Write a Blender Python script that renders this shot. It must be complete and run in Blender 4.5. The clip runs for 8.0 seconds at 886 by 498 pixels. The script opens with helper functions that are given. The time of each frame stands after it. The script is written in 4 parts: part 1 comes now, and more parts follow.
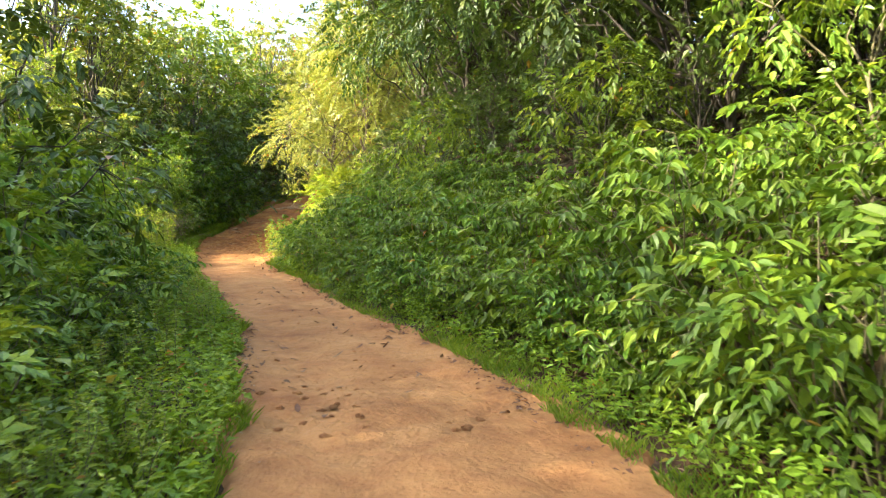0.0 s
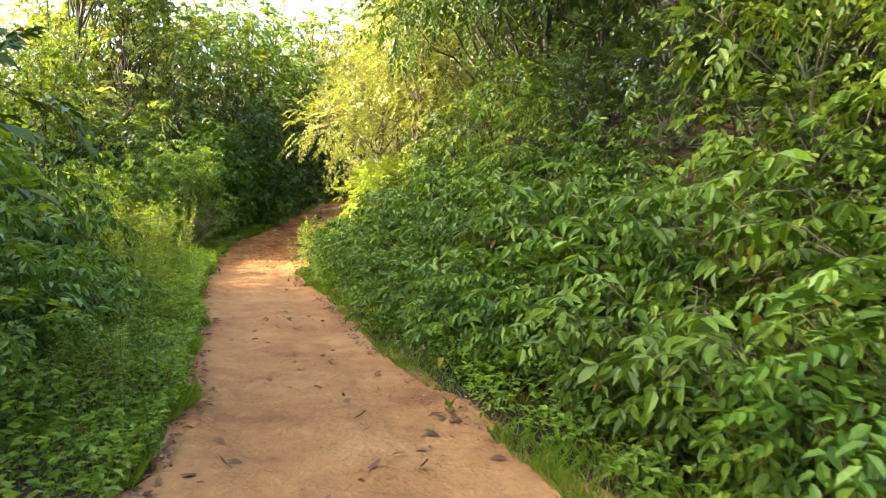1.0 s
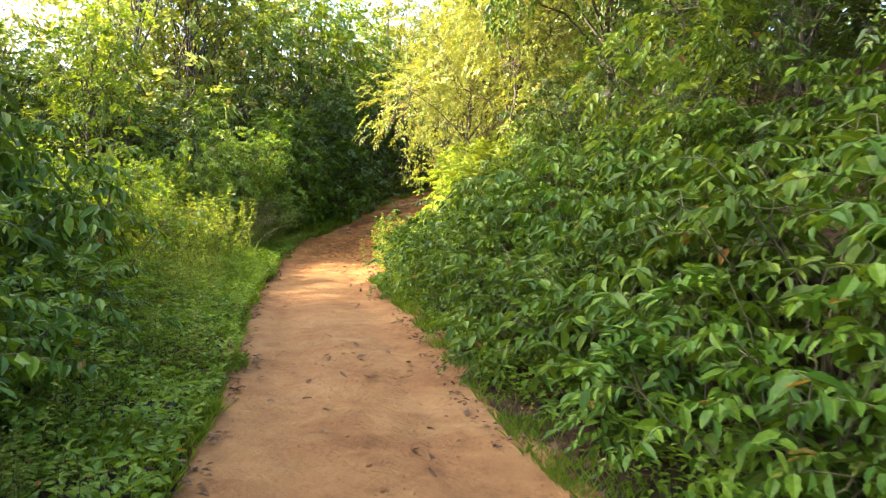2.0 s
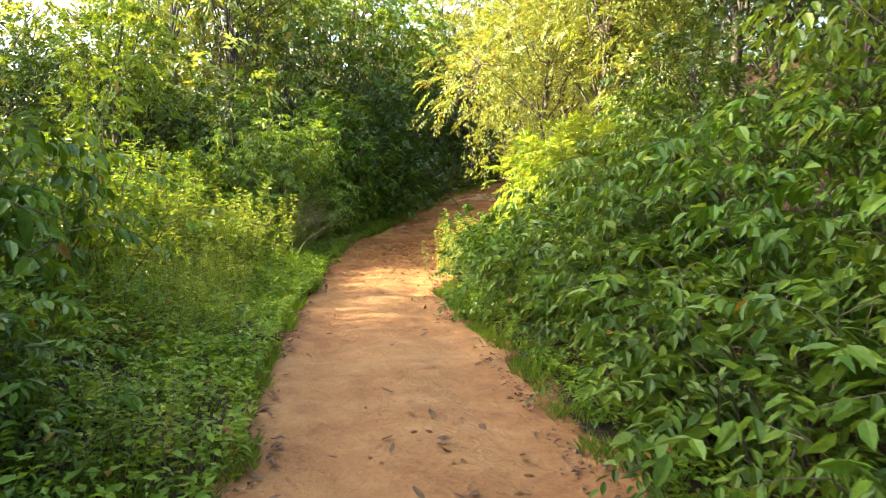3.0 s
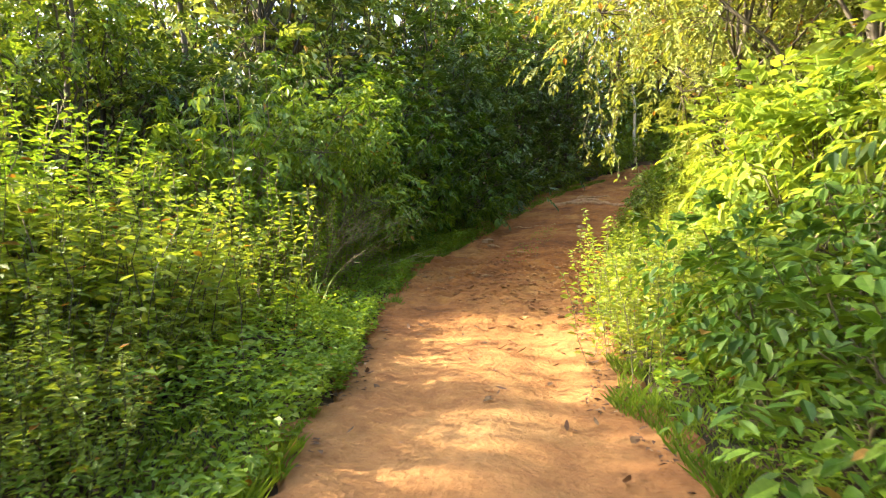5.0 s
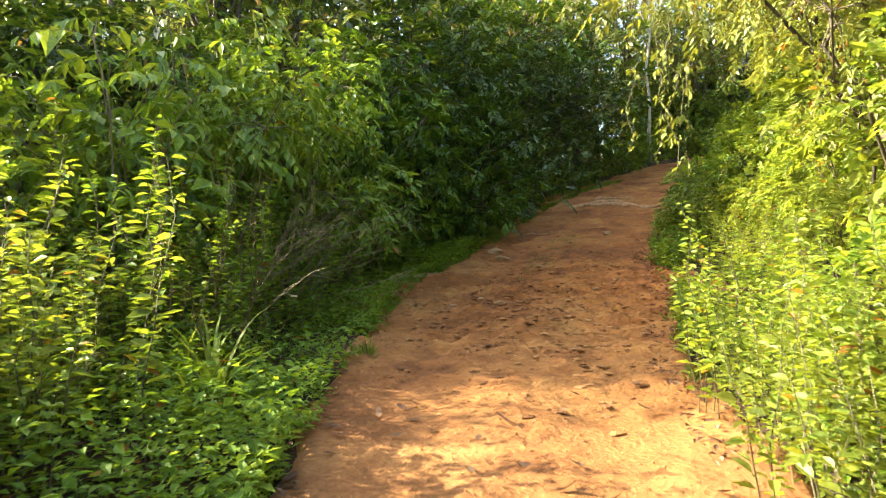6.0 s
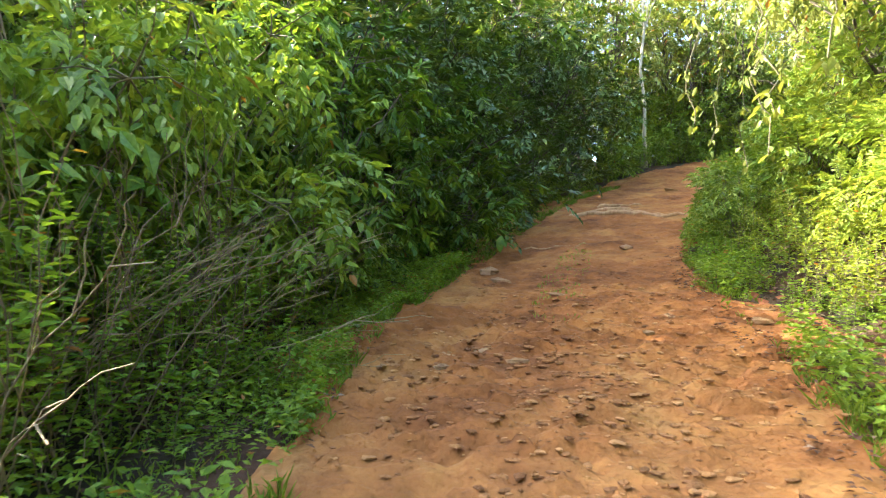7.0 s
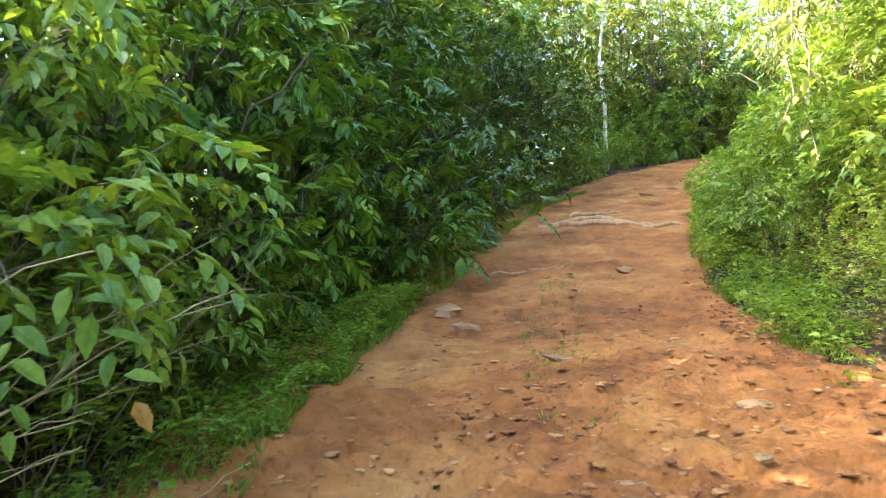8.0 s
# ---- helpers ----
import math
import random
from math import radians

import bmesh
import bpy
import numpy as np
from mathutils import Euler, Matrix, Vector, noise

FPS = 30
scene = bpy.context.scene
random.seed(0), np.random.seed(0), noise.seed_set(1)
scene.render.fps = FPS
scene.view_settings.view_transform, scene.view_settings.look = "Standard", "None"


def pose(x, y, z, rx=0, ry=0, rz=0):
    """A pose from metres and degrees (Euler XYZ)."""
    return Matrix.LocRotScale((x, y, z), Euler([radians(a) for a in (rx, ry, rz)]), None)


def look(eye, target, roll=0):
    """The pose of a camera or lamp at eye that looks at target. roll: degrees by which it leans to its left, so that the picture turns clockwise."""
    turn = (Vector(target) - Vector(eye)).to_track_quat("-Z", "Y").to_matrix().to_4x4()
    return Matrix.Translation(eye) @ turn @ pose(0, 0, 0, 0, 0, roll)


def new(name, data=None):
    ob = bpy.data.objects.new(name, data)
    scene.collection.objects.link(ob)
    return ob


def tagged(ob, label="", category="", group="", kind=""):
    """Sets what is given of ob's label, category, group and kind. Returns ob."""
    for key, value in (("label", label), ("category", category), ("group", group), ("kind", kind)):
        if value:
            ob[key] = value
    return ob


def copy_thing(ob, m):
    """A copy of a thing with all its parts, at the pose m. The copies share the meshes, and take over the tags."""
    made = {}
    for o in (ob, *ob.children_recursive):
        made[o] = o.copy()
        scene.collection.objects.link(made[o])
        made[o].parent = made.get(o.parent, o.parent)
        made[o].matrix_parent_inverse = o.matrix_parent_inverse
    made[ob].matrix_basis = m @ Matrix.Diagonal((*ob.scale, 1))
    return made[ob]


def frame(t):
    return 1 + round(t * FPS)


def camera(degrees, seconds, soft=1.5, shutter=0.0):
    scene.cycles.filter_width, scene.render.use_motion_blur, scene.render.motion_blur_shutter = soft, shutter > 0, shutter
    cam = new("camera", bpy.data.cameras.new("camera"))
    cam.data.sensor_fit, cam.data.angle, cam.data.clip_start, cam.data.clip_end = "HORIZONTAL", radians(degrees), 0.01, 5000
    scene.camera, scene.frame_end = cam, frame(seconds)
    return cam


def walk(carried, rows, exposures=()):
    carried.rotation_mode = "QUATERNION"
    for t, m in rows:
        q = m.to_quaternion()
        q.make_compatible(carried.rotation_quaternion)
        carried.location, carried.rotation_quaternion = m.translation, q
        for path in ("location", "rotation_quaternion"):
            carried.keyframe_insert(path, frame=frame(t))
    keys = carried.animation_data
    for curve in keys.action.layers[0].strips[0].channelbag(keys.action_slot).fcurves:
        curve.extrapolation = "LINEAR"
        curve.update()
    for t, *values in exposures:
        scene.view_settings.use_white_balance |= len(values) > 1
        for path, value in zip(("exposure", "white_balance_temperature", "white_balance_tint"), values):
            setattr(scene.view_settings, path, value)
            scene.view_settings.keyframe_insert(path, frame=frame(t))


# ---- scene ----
cam = camera(66.0, 8.0, 1.2, 0.12)
# seconds, x, y, z, then yaw to the left, pitch up and roll, in radians
PATH = [
    (0.0, 0.234, 0.289, 1.358, 0.014, -0.007, 0.009),
    (0.5, 0.164, 2.286, 1.411, 0.046, -0.002, 0.025),
    (1.0, -0.049, 4.052, 1.489, 0.097, -0.003, 0.026),
    (1.5, -0.467, 5.713, 1.506, 0.149, -0.006, 0.031),
    (2.0, -1.057, 7.170, 1.569, 0.202, -0.010, 0.031),
    (3.5, -2.592, 10.936, 1.692, 0.309, -0.019, 0.021),
    (4.0, -3.179, 12.296, 1.741, 0.346, -0.018, 0.020),
    (4.5, -3.900, 13.848, 1.774, 0.375, -0.010, 0.012),
    (6.0, -5.879, 18.713, 1.916, 0.372, 0.006, 0.004),
    (6.5, -6.473, 20.094, 1.986, 0.355, 0.013, 0.003),
    (7.0, -7.049, 21.532, 2.083, 0.336, 0.021, 0.002),
    (7.5, -7.574, 22.965, 2.189, 0.310, 0.027, -0.005),
    (8.0, -8.006, 24.542, 2.399, 0.257, 0.033, -0.019),
]


def aimed(x, y, z, yaw, pitch, roll):
    way = Vector((-math.sin(yaw) * math.cos(pitch), math.cos(yaw) * math.cos(pitch), math.sin(pitch)))
    eye = Vector((x, y, z))
    return look(eye, eye + way, math.degrees(roll))


EXPOSURES = [
    (0.0, 3.15, 6150, 10.0), (1.5, 3.27, 6150, 10.0), (4.5, 3.2, 6200, 10.0),
    (6.0, 3.05, 6050, 10.0), (6.5, 3.3, 5900, 11.0), (7.0, 3.75, 5500, 10.5), (7.5, 3.92, 5450, 10.5), (8.0, 4.25, 5300, 9.5),
]
walk(cam, [(row[0], aimed(*row[1:])) for row in PATH], EXPOSURES)

# ---- sky and sun: low afternoon sun across the track from the left ----
SUN_FROM = Vector((-0.97, -0.24, 0.0)).normalized()
SUN_UP = radians(29)
world = bpy.data.worlds.new("sky")
scene.world = world
world.use_nodes = True
sky = world.node_tree.nodes.new("ShaderNodeTexSky")
sky.sky_type, sky.sun_disc = "NISHITA", False
sky.sun_elevation, sky.sun_rotation = SUN_UP, math.atan2(SUN_FROM.x, SUN_FROM.y) % (2 * math.pi)
sky.air_density, sky.dust_density = 1.0, 6.0
back = world.node_tree.nodes["Background"]
back.inputs["Strength"].default_value = 0.13
world.node_tree.links.new(sky.outputs["Color"], back.inputs["Color"])
sun = new("sun", bpy.data.lights.new("sun", "SUN"))
sun.data.energy, sun.data.angle, sun.data.color = 3.7, radians(0.6), (1.0, 0.86, 0.60)
to_sun = SUN_FROM * math.cos(SUN_UP) + Vector((0, 0, math.sin(SUN_UP)))
sun.matrix_world = look(to_sun * 60, (0, 0, 0))


# ---- materials ----
def material(name):
    m = bpy.data.materials.new(name)
    m.use_nodes = True
    tree = m.node_tree
    tree.nodes.clear()
    out = tree.nodes.new("ShaderNodeOutputMaterial")
    return m, tree, out


def node(tree, kind, **inputs):
    n = tree.nodes.new(kind)
    for key, value in inputs.items():
        n.inputs[key.replace("_", " ")].default_value = value
    return n


def ramp(tree, source, stops):
    n = tree.nodes.new("ShaderNodeValToRGB")
    while len(n.color_ramp.elements) < len(stops):
        n.color_ramp.elements.new(0.5)
    for e, (at, colour) in zip(n.color_ramp.elements, stops):
        e.position, e.color = at, (*colour, 1)
    tree.links.new(source, n.inputs["Fac"])
    return n


def mixed(tree, how, factor, a, b):
    n = tree.nodes.new("ShaderNodeMix")
    n.data_type, n.blend_type = "RGBA", how
    for value, socket in ((factor, n.inputs[0]), (a, n.inputs[6]), (b, n.inputs[7])):
        if isinstance(value, bpy.types.NodeSocket):
            tree.links.new(value, socket)
        elif isinstance(value, tuple):
            socket.default_value = (*value, 1)
        else:
            socket.default_value = value
    return n.outputs[2]


def leaf_material(name, dark, mid, light, glow, through_part=0.45, rough=0.42, old=(0.30, 0.16, 0.03), old_from=0.975, gloss=0.24):
    """Leaves: each leaf and each plant has its own green; thin enough to let light through."""
    m, tree, out = material(name)
    geo, info = tree.nodes.new("ShaderNodeNewGeometry"), tree.nodes.new("ShaderNodeObjectInfo")
    coords = tree.nodes.new("ShaderNodeTexCoord")
    clump = node(tree, "ShaderNodeTexNoise", Scale=1.4, Detail=2.0)
    clump.noise_dimensions = "4D"
    tree.links.new(coords.outputs["Object"], clump.inputs["Vector"])

    def scaled(source, lo, hi, to_lo, to_hi):
        n = tree.nodes.new("ShaderNodeMapRange")
        for key, value in (("From Min", lo), ("From Max", hi), ("To Min", to_lo), ("To Max", to_hi)):
            n.inputs[key].default_value = value
        tree.links.new(source, n.inputs["Value"])
        return n.outputs["Result"]

    def added(one, two):
        n = node(tree, "ShaderNodeMath")
        tree.links.new(one, n.inputs[0])
        tree.links.new(two, n.inputs[1])
        return n.outputs[0]

    tree.links.new(scaled(info.outputs["Random"], 0, 1, 0, 20), clump.inputs["W"])
    level = added(scaled(geo.outputs["Random Per Island"], 0, 1, 0, 0.5), scaled(clump.outputs["Fac"], 0.3, 0.7, 0, 0.35))
    level = added(level, scaled(info.outputs["Random"], 0, 1, 0, 0.15))
    fresh = ramp(tree, level, [(0.05, dark), (0.5, mid), (0.95, light)])
    aged = ramp(tree, geo.outputs["Random Per Island"], [(old_from - 0.002, (0, 0, 0)), (old_from, (1, 1, 1))])
    colours = mixed(tree, "MIX", aged.outputs["Color"], fresh.outputs["Color"], old)
    shift = node(tree, "ShaderNodeHueSaturation", Hue=0.5, Saturation=1.0, Value=1.0)
    spread = tree.nodes.new("ShaderNodeMapRange")
    spread.inputs["To Min"].default_value, spread.inputs["To Max"].default_value = 0.486, 0.513
    tree.links.new(info.outputs["Random"], spread.inputs["Value"])
    tree.links.new(spread.outputs["Result"], shift.inputs["Hue"])
    tree.links.new(colours, shift.inputs["Color"])
    spots = node(tree, "ShaderNodeTexNoise", Scale=38.0, Detail=3.0)
    tree.links.new(coords.outputs["Object"], spots.inputs["Vector"])
    tone = ramp(tree, spots.outputs["Fac"], [(0.3, (0.72, 0.72, 0.72)), (0.7, (1.12, 1.12, 1.12))])
    base = mixed(tree, "MULTIPLY", 1.0, shift.outputs["Color"], tone.outputs["Color"])
    body = node(tree, "ShaderNodeBsdfPrincipled", Roughness=rough)
    body.inputs["Specular IOR Level"].default_value = gloss
    tree.links.new(base, body.inputs["Base Color"])
    thin = tree.nodes.new("ShaderNodeBsdfTranslucent")
    tree.links.new(mixed(tree, "MULTIPLY", 1.0, base, glow), thin.inputs["Color"])
    both = node(tree, "ShaderNodeMixShader", Fac=through_part)
    tree.links.new(body.outputs[0], both.inputs[1])
    tree.links.new(thin.outputs[0], both.inputs[2])
    tree.links.new(both.outputs[0], out.inputs["Surface"])
    return m


def earth_material(name, stops, grain, bump, pebbles=True, far_stops=None, pieces=False):
    """Bare soil, mixed at three scales, with grit; far_stops: the redder soil up the slope."""
    m, tree, out = material(name)
    coords = tree.nodes.new("ShaderNodeTexCoord")
    broad = node(tree, "ShaderNodeTexNoise", Scale=0.8, Detail=7.0, Roughness=0.66)
    fine = node(tree, "ShaderNodeTexNoise", Scale=grain, Detail=8.0, Roughness=0.7)
    grit = node(tree, "ShaderNodeTexVoronoi", Scale=grain * 2.2)
    crust = node(tree, "ShaderNodeTexNoise", Scale=grain * 0.32, Detail=5.0, Roughness=0.55)
    for n in (broad, fine, grit, crust):
        tree.links.new(coords.outputs["Object"], n.inputs["Vector"])
    colour = ramp(tree, broad.outputs["Fac"], stops).outputs["Color"]
    if far_stops:
        red = ramp(tree, broad.outputs["Fac"], far_stops).outputs["Color"]
        split = tree.nodes.new("ShaderNodeSeparateXYZ")
        tree.links.new(coords.outputs["Object"], split.inputs[0])
        along = tree.nodes.new("ShaderNodeMapRange")
        along.interpolation_type = "SMOOTHSTEP"
        along.inputs["From Min"].default_value, along.inputs["From Max"].default_value = 16.0, 29.0
        tree.links.new(split.outputs["Y"], along.inputs["Value"])
        colour = mixed(tree, "MIX", along.outputs["Result"], colour, red)
        patch = node(tree, "ShaderNodeTexNoise", Scale=2.6, Detail=6.0, Roughness=0.62, Distortion=0.6)
        tree.links.new(coords.outputs["Object"], patch.inputs["Vector"])
        worn_tone = ramp(tree, patch.outputs["Fac"], [(0.3, (0.78, 0.73, 0.69)), (0.45, (0.95, 0.93, 0.91)), (0.58, (1.06, 1.05, 1.03)), (0.72, (1.2, 1.22, 1.24))]).outputs["Color"]
        colour = mixed(tree, "MULTIPLY", 1.0, colour, worn_tone)
    if pieces:
        each = tree.nodes.new("ShaderNodeNewGeometry")
        shade = ramp(tree, each.outputs["Random Per Island"], [(0.0, (0.62, 0.58, 0.56)), (0.45, (0.95, 0.93, 0.91)), (0.8, (1.22, 1.25, 1.25)), (1.0, (1.5, 1.65, 1.75))]).outputs["Color"]
        colour = mixed(tree, "MULTIPLY", 1.0, colour, shade)
    if far_stops:
        # dips in the crust bump are tinted darker, standing in for shaded cracks
        crevice_shade = ramp(tree, crust.outputs["Fac"], [(0.3, (0.8, 0.78, 0.76)), (0.47, (0.96, 0.95, 0.95)), (0.62, (1.1, 1.1, 1.08))]).outputs["Color"]
        colour = mixed(tree, "MULTIPLY", along.outputs["Result"], colour, crevice_shade)
    speck = ramp(tree, fine.outputs["Fac"], [(0.26, (0.62, 0.57, 0.53)), (0.42, (0.96, 0.95, 0.94)), (0.75, (1.12, 1.11, 1.09))])
    colour = mixed(tree, "MULTIPLY", 0.8, colour, speck.outputs["Color"])
    body = node(tree, "ShaderNodeBsdfPrincipled", Roughness=0.93)
    body.inputs["Specular IOR Level"].default_value = 0.2
    tree.links.new(colour, body.inputs["Base Color"])
    height = mixed(tree, "ADD", 0.35 if pebbles else 0.0, fine.outputs["Fac"], grit.outputs["Distance"])
    b = node(tree, "ShaderNodeBump", Strength=0.8, Distance=bump)
    tree.links.new(height, b.inputs["Height"])
    worn = node(tree, "ShaderNodeBump", Strength=0.7, Distance=bump * 2.2)
    tree.links.new(crust.outputs["Fac"], worn.inputs["Height"])
    tree.links.new(worn.outputs["Normal"], b.inputs["Normal"])
    tree.links.new(b.outputs["Normal"], body.inputs["Normal"])
    tree.links.new(body.outputs[0], out.inputs["Surface"])
    return m


def bark_material(name, dark, light, scale=14.0):
    m, tree, out = material(name)
    coords = tree.nodes.new("ShaderNodeTexCoord")
    squeeze = tree.nodes.new("ShaderNodeMapping")
    squeeze.inputs["Scale"].default_value = (1, 1, 0.22)
    tree.links.new(coords.outputs["Object"], squeeze.inputs["Vector"])
    streak = node(tree, "ShaderNodeTexNoise", Scale=scale, Detail=6.0, Roughness=0.65)
    blot = node(tree, "ShaderNodeTexNoise", Scale=2.3, Detail=3.0)
    tree.links.new(squeeze.outputs["Vector"], streak.inputs["Vector"])
    tree.links.new(coords.outputs["Object"], blot.inputs["Vector"])
    colour = ramp(tree, streak.outputs["Fac"], [(0.3, dark), (0.72, light)]).outputs["Color"]
    tone = ramp(tree, blot.outputs["Fac"], [(0.35, (0.7, 0.74, 0.66)), (0.65, (1.1, 1.08, 1.05))]).outputs["Color"]
    body = node(tree, "ShaderNodeBsdfPrincipled", Roughness=0.85)
    tree.links.new(mixed(tree, "MULTIPLY", 1.0, colour, tone), body.inputs["Base Color"])
    b = node(tree, "ShaderNodeBump", Strength=0.7, Distance=0.02)
    tree.links.new(streak.outputs["Fac"], b.inputs["Height"])
    tree.links.new(b.outputs["Normal"], body.inputs["Normal"])
    tree.links.new(body.outputs[0], out.inputs["Surface"])
    return m


GLOW = (1.5, 1.3, 0.45)
LEAF_BROAD = leaf_material("broad_leaf", (0.027, 0.066, 0.008), (0.090, 0.168, 0.014), (0.225, 0.318, 0.026), GLOW, 0.25, 0.42, old_from=0.999, gloss=0.2)
LEAF_DARK = leaf_material("dark_leaf", (0.028, 0.058, 0.011), (0.067, 0.116, 0.016), (0.157, 0.209, 0.025), GLOW, 0.16, 0.4, old_from=0.997, gloss=0.3)
LEAF_MID = leaf_material("mid_green_leaf", (0.069, 0.138, 0.017), (0.164, 0.254, 0.029), (0.316, 0.385, 0.043), GLOW, 0.38, 0.38, old_from=0.995)
LEAF_TREE = leaf_material("tree_leaf", (0.062, 0.110, 0.017), (0.132, 0.196, 0.027), (0.245, 0.300, 0.046), GLOW, 0.32, 0.38, old_from=0.985)
# paler green, partly to put sun on the crowns into the colour
LEAF_LIGHT = leaf_material("light_leaf", (0.105, 0.150, 0.030), (0.225, 0.265, 0.060), (0.350, 0.375, 0.110), GLOW, 0.30, 0.4, old_from=0.98)
LEAF_YELLOW = leaf_material("young_leaf", (0.115, 0.190, 0.026), (0.220, 0.300, 0.040), (0.340, 0.390, 0.066), GLOW, 0.48, 0.42, old_from=0.99)
LEAF_HERB = leaf_material("herb_leaf", (0.085, 0.167, 0.018), (0.174, 0.290, 0.026), (0.265, 0.374, 0.035), GLOW, 0.48, 0.45, old_from=0.985)
LEAF_GRASS = leaf_material("grass_blade", (0.080, 0.152, 0.019), (0.152, 0.246, 0.024), (0.249, 0.323, 0.041), GLOW, 0.48, 0.42, (0.3, 0.24, 0.1), 0.985)
LEAF_DRY = leaf_material("dead_leaf", (0.07, 0.038, 0.02), (0.13, 0.075, 0.04), (0.22, 0.14, 0.08), (1.2, 1.0, 0.7), 0.2, 0.75, (0.3, 0.22, 0.14), 0.9)
STEM = bark_material("green_brown_stem", (0.07, 0.06, 0.03), (0.2, 0.17, 0.09))
BARK = bark_material("grey_brown_bark", (0.05, 0.038, 0.026), (0.17, 0.13, 0.09))
# darker copy of BARK: shade put into the colour of trunks in the wood
SHADED_BARK = bark_material("shaded_bark", (0.03, 0.024, 0.018), (0.085, 0.066, 0.048))
PALE_BARK = bark_material("pale_bark", (0.30, 0.25, 0.17), (0.58, 0.51, 0.39))
DRY_TWIG = bark_material("dry_twig", (0.11, 0.08, 0.045), (0.29, 0.22, 0.13))
DRY_STALK = bark_material("dry_stalk", (0.20, 0.150, 0.070), (0.42, 0.330, 0.170))
# root tones lightened and warmed to suggest sun falling across them
SUN_TINTED_ROOT = bark_material("sun_tinted_root", (0.24, 0.120, 0.045), (0.48, 0.290, 0.130))
ROAD_SOIL = earth_material(
    "red_earth_track",
    [(0.3, (0.175, 0.074, 0.024)), (0.43, (0.255, 0.126, 0.045)), (0.55, (0.290, 0.152, 0.056)), (0.72, (0.345, 0.198, 0.080))], 11.0, 0.03, True,
    [(0.32, (0.120, 0.044, 0.011)), (0.45, (0.220, 0.087, 0.020)), (0.56, (0.275, 0.122, 0.030)), (0.70, (0.315, 0.166, 0.048))],
)
CLOD = earth_material("clod_of_red_earth", [(0.35, (0.235, 0.095, 0.030)), (0.65, (0.390, 0.205, 0.080))], 24.0, 0.02)
RUBBLE = earth_material("broken_crust", [(0.35, (0.215, 0.095, 0.032)), (0.65, (0.330, 0.170, 0.065))], 24.0, 0.02, pieces=True)
STONE = earth_material("weathered_stone", [(0.35, (0.24, 0.130, 0.055)), (0.65, (0.37, 0.230, 0.110))], 30.0, 0.01)
# all stops scaled dark to deepen the shaded hollow behind the bushes
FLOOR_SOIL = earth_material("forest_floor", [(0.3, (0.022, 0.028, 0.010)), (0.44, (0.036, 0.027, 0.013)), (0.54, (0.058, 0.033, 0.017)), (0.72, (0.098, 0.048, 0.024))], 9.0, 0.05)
GULLY_SOIL = earth_material("washed_out_red_earth", [(0.3, (0.178, 0.059, 0.022)), (0.7, (0.296, 0.118, 0.044))], 14.0, 0.03)

# ---- plan of the track and the lie of the land ----
LEFT_EDGE = ((-40, -12), (0.4, 0.0)), ((-12, 2), (-0.6, -0.6)), ((5.0, 8.3), (-1.4, -2.35)), ((12.2, 15.3), (-3.95, -5.4)), ((18.5, 20.6), (-6.85, -7.6)), ((22.4, 24.2), (-8.3, -8.95)), ((26.5, 28.8), (-9.75, -10.35)), ((32, 36), (-10.55, -10.4)), ((42, 48), (-10.0, -8.9)), ((54, 60), (-6.6, -2.5)), ((66, 80), (3.5, 22))
RIGHT_EDGE = ((-40, -12), (3.2, 2.8)), ((-12, 2), (2.2, 1.9)), ((5.3, 7.7), (1.3, 0.5)), ((9.8, 11.7), (-0.35, -1.28)), ((14.5, 16.7), (-2.4, -3.3)), ((18.5, 20.5), (-4.2, -4.95)), ((23.3, 25), (-5.65, -5.98)), ((28.1, 30.9), (-6.22, -6.55)), ((33.2, 37), (-6.92, -6.75)), ((44.8, 50), (-5.8, -4.2)), ((55, 60), (-1.8, 2.2)), ((66, 80), (8.5, 27))
RISE = ((-40, -20), (-1.0, -0.35)), ((0, 4), (-0.03, 0.06)), ((8, 12), (0.15, 0.25)), ((13.6, 19.8), (0.34, 0.64)), ((24, 27.4), (0.95, 1.3)), ((28.6, 32), (1.43, 1.87)), ((33, 39), (2.1, 3.42)), ((46.4, 52), (4.78, 6.15)), ((60, 75), (7.9, 9.3)), ((120, 200), (9.6, 9.6))


def profile(pairs):
    ys = [y for a, _ in pairs for y in a]
    vs = [v for _, b in pairs for v in b]
    at = np.linspace(-40, 120, 1601)
    raw = np.interp(at, ys, vs)
    kernel = np.exp(-np.linspace(-2.5, 2.5, 41) ** 2)
    padded = np.concatenate([np.full(20, raw[0]), raw, np.full(20, raw[-1])])
    smooth = np.convolve(padded, kernel / kernel.sum(), "valid")
    return lambda y: np.interp(y, at, smooth)


left_of, right_of, rise_of = profile(LEFT_EDGE), profile(RIGHT_EDGE), profile(RISE)


def wavy(x, y, seed=0.0):
    """A smooth uneven field of about -1 to 1."""
    return (
        np.sin(x * 1.7 + 2.1 * np.sin(y * 0.9 + seed)) * 0.4
        + np.sin(y * 2.3 + 1.7 * np.sin(x * 1.3 + seed * 2)) * 0.35
        + np.sin(x * 4.9 - y * 4.1 + seed * 3 + 2 * np.sin(x * 2.2 + y)) * 0.25
    )


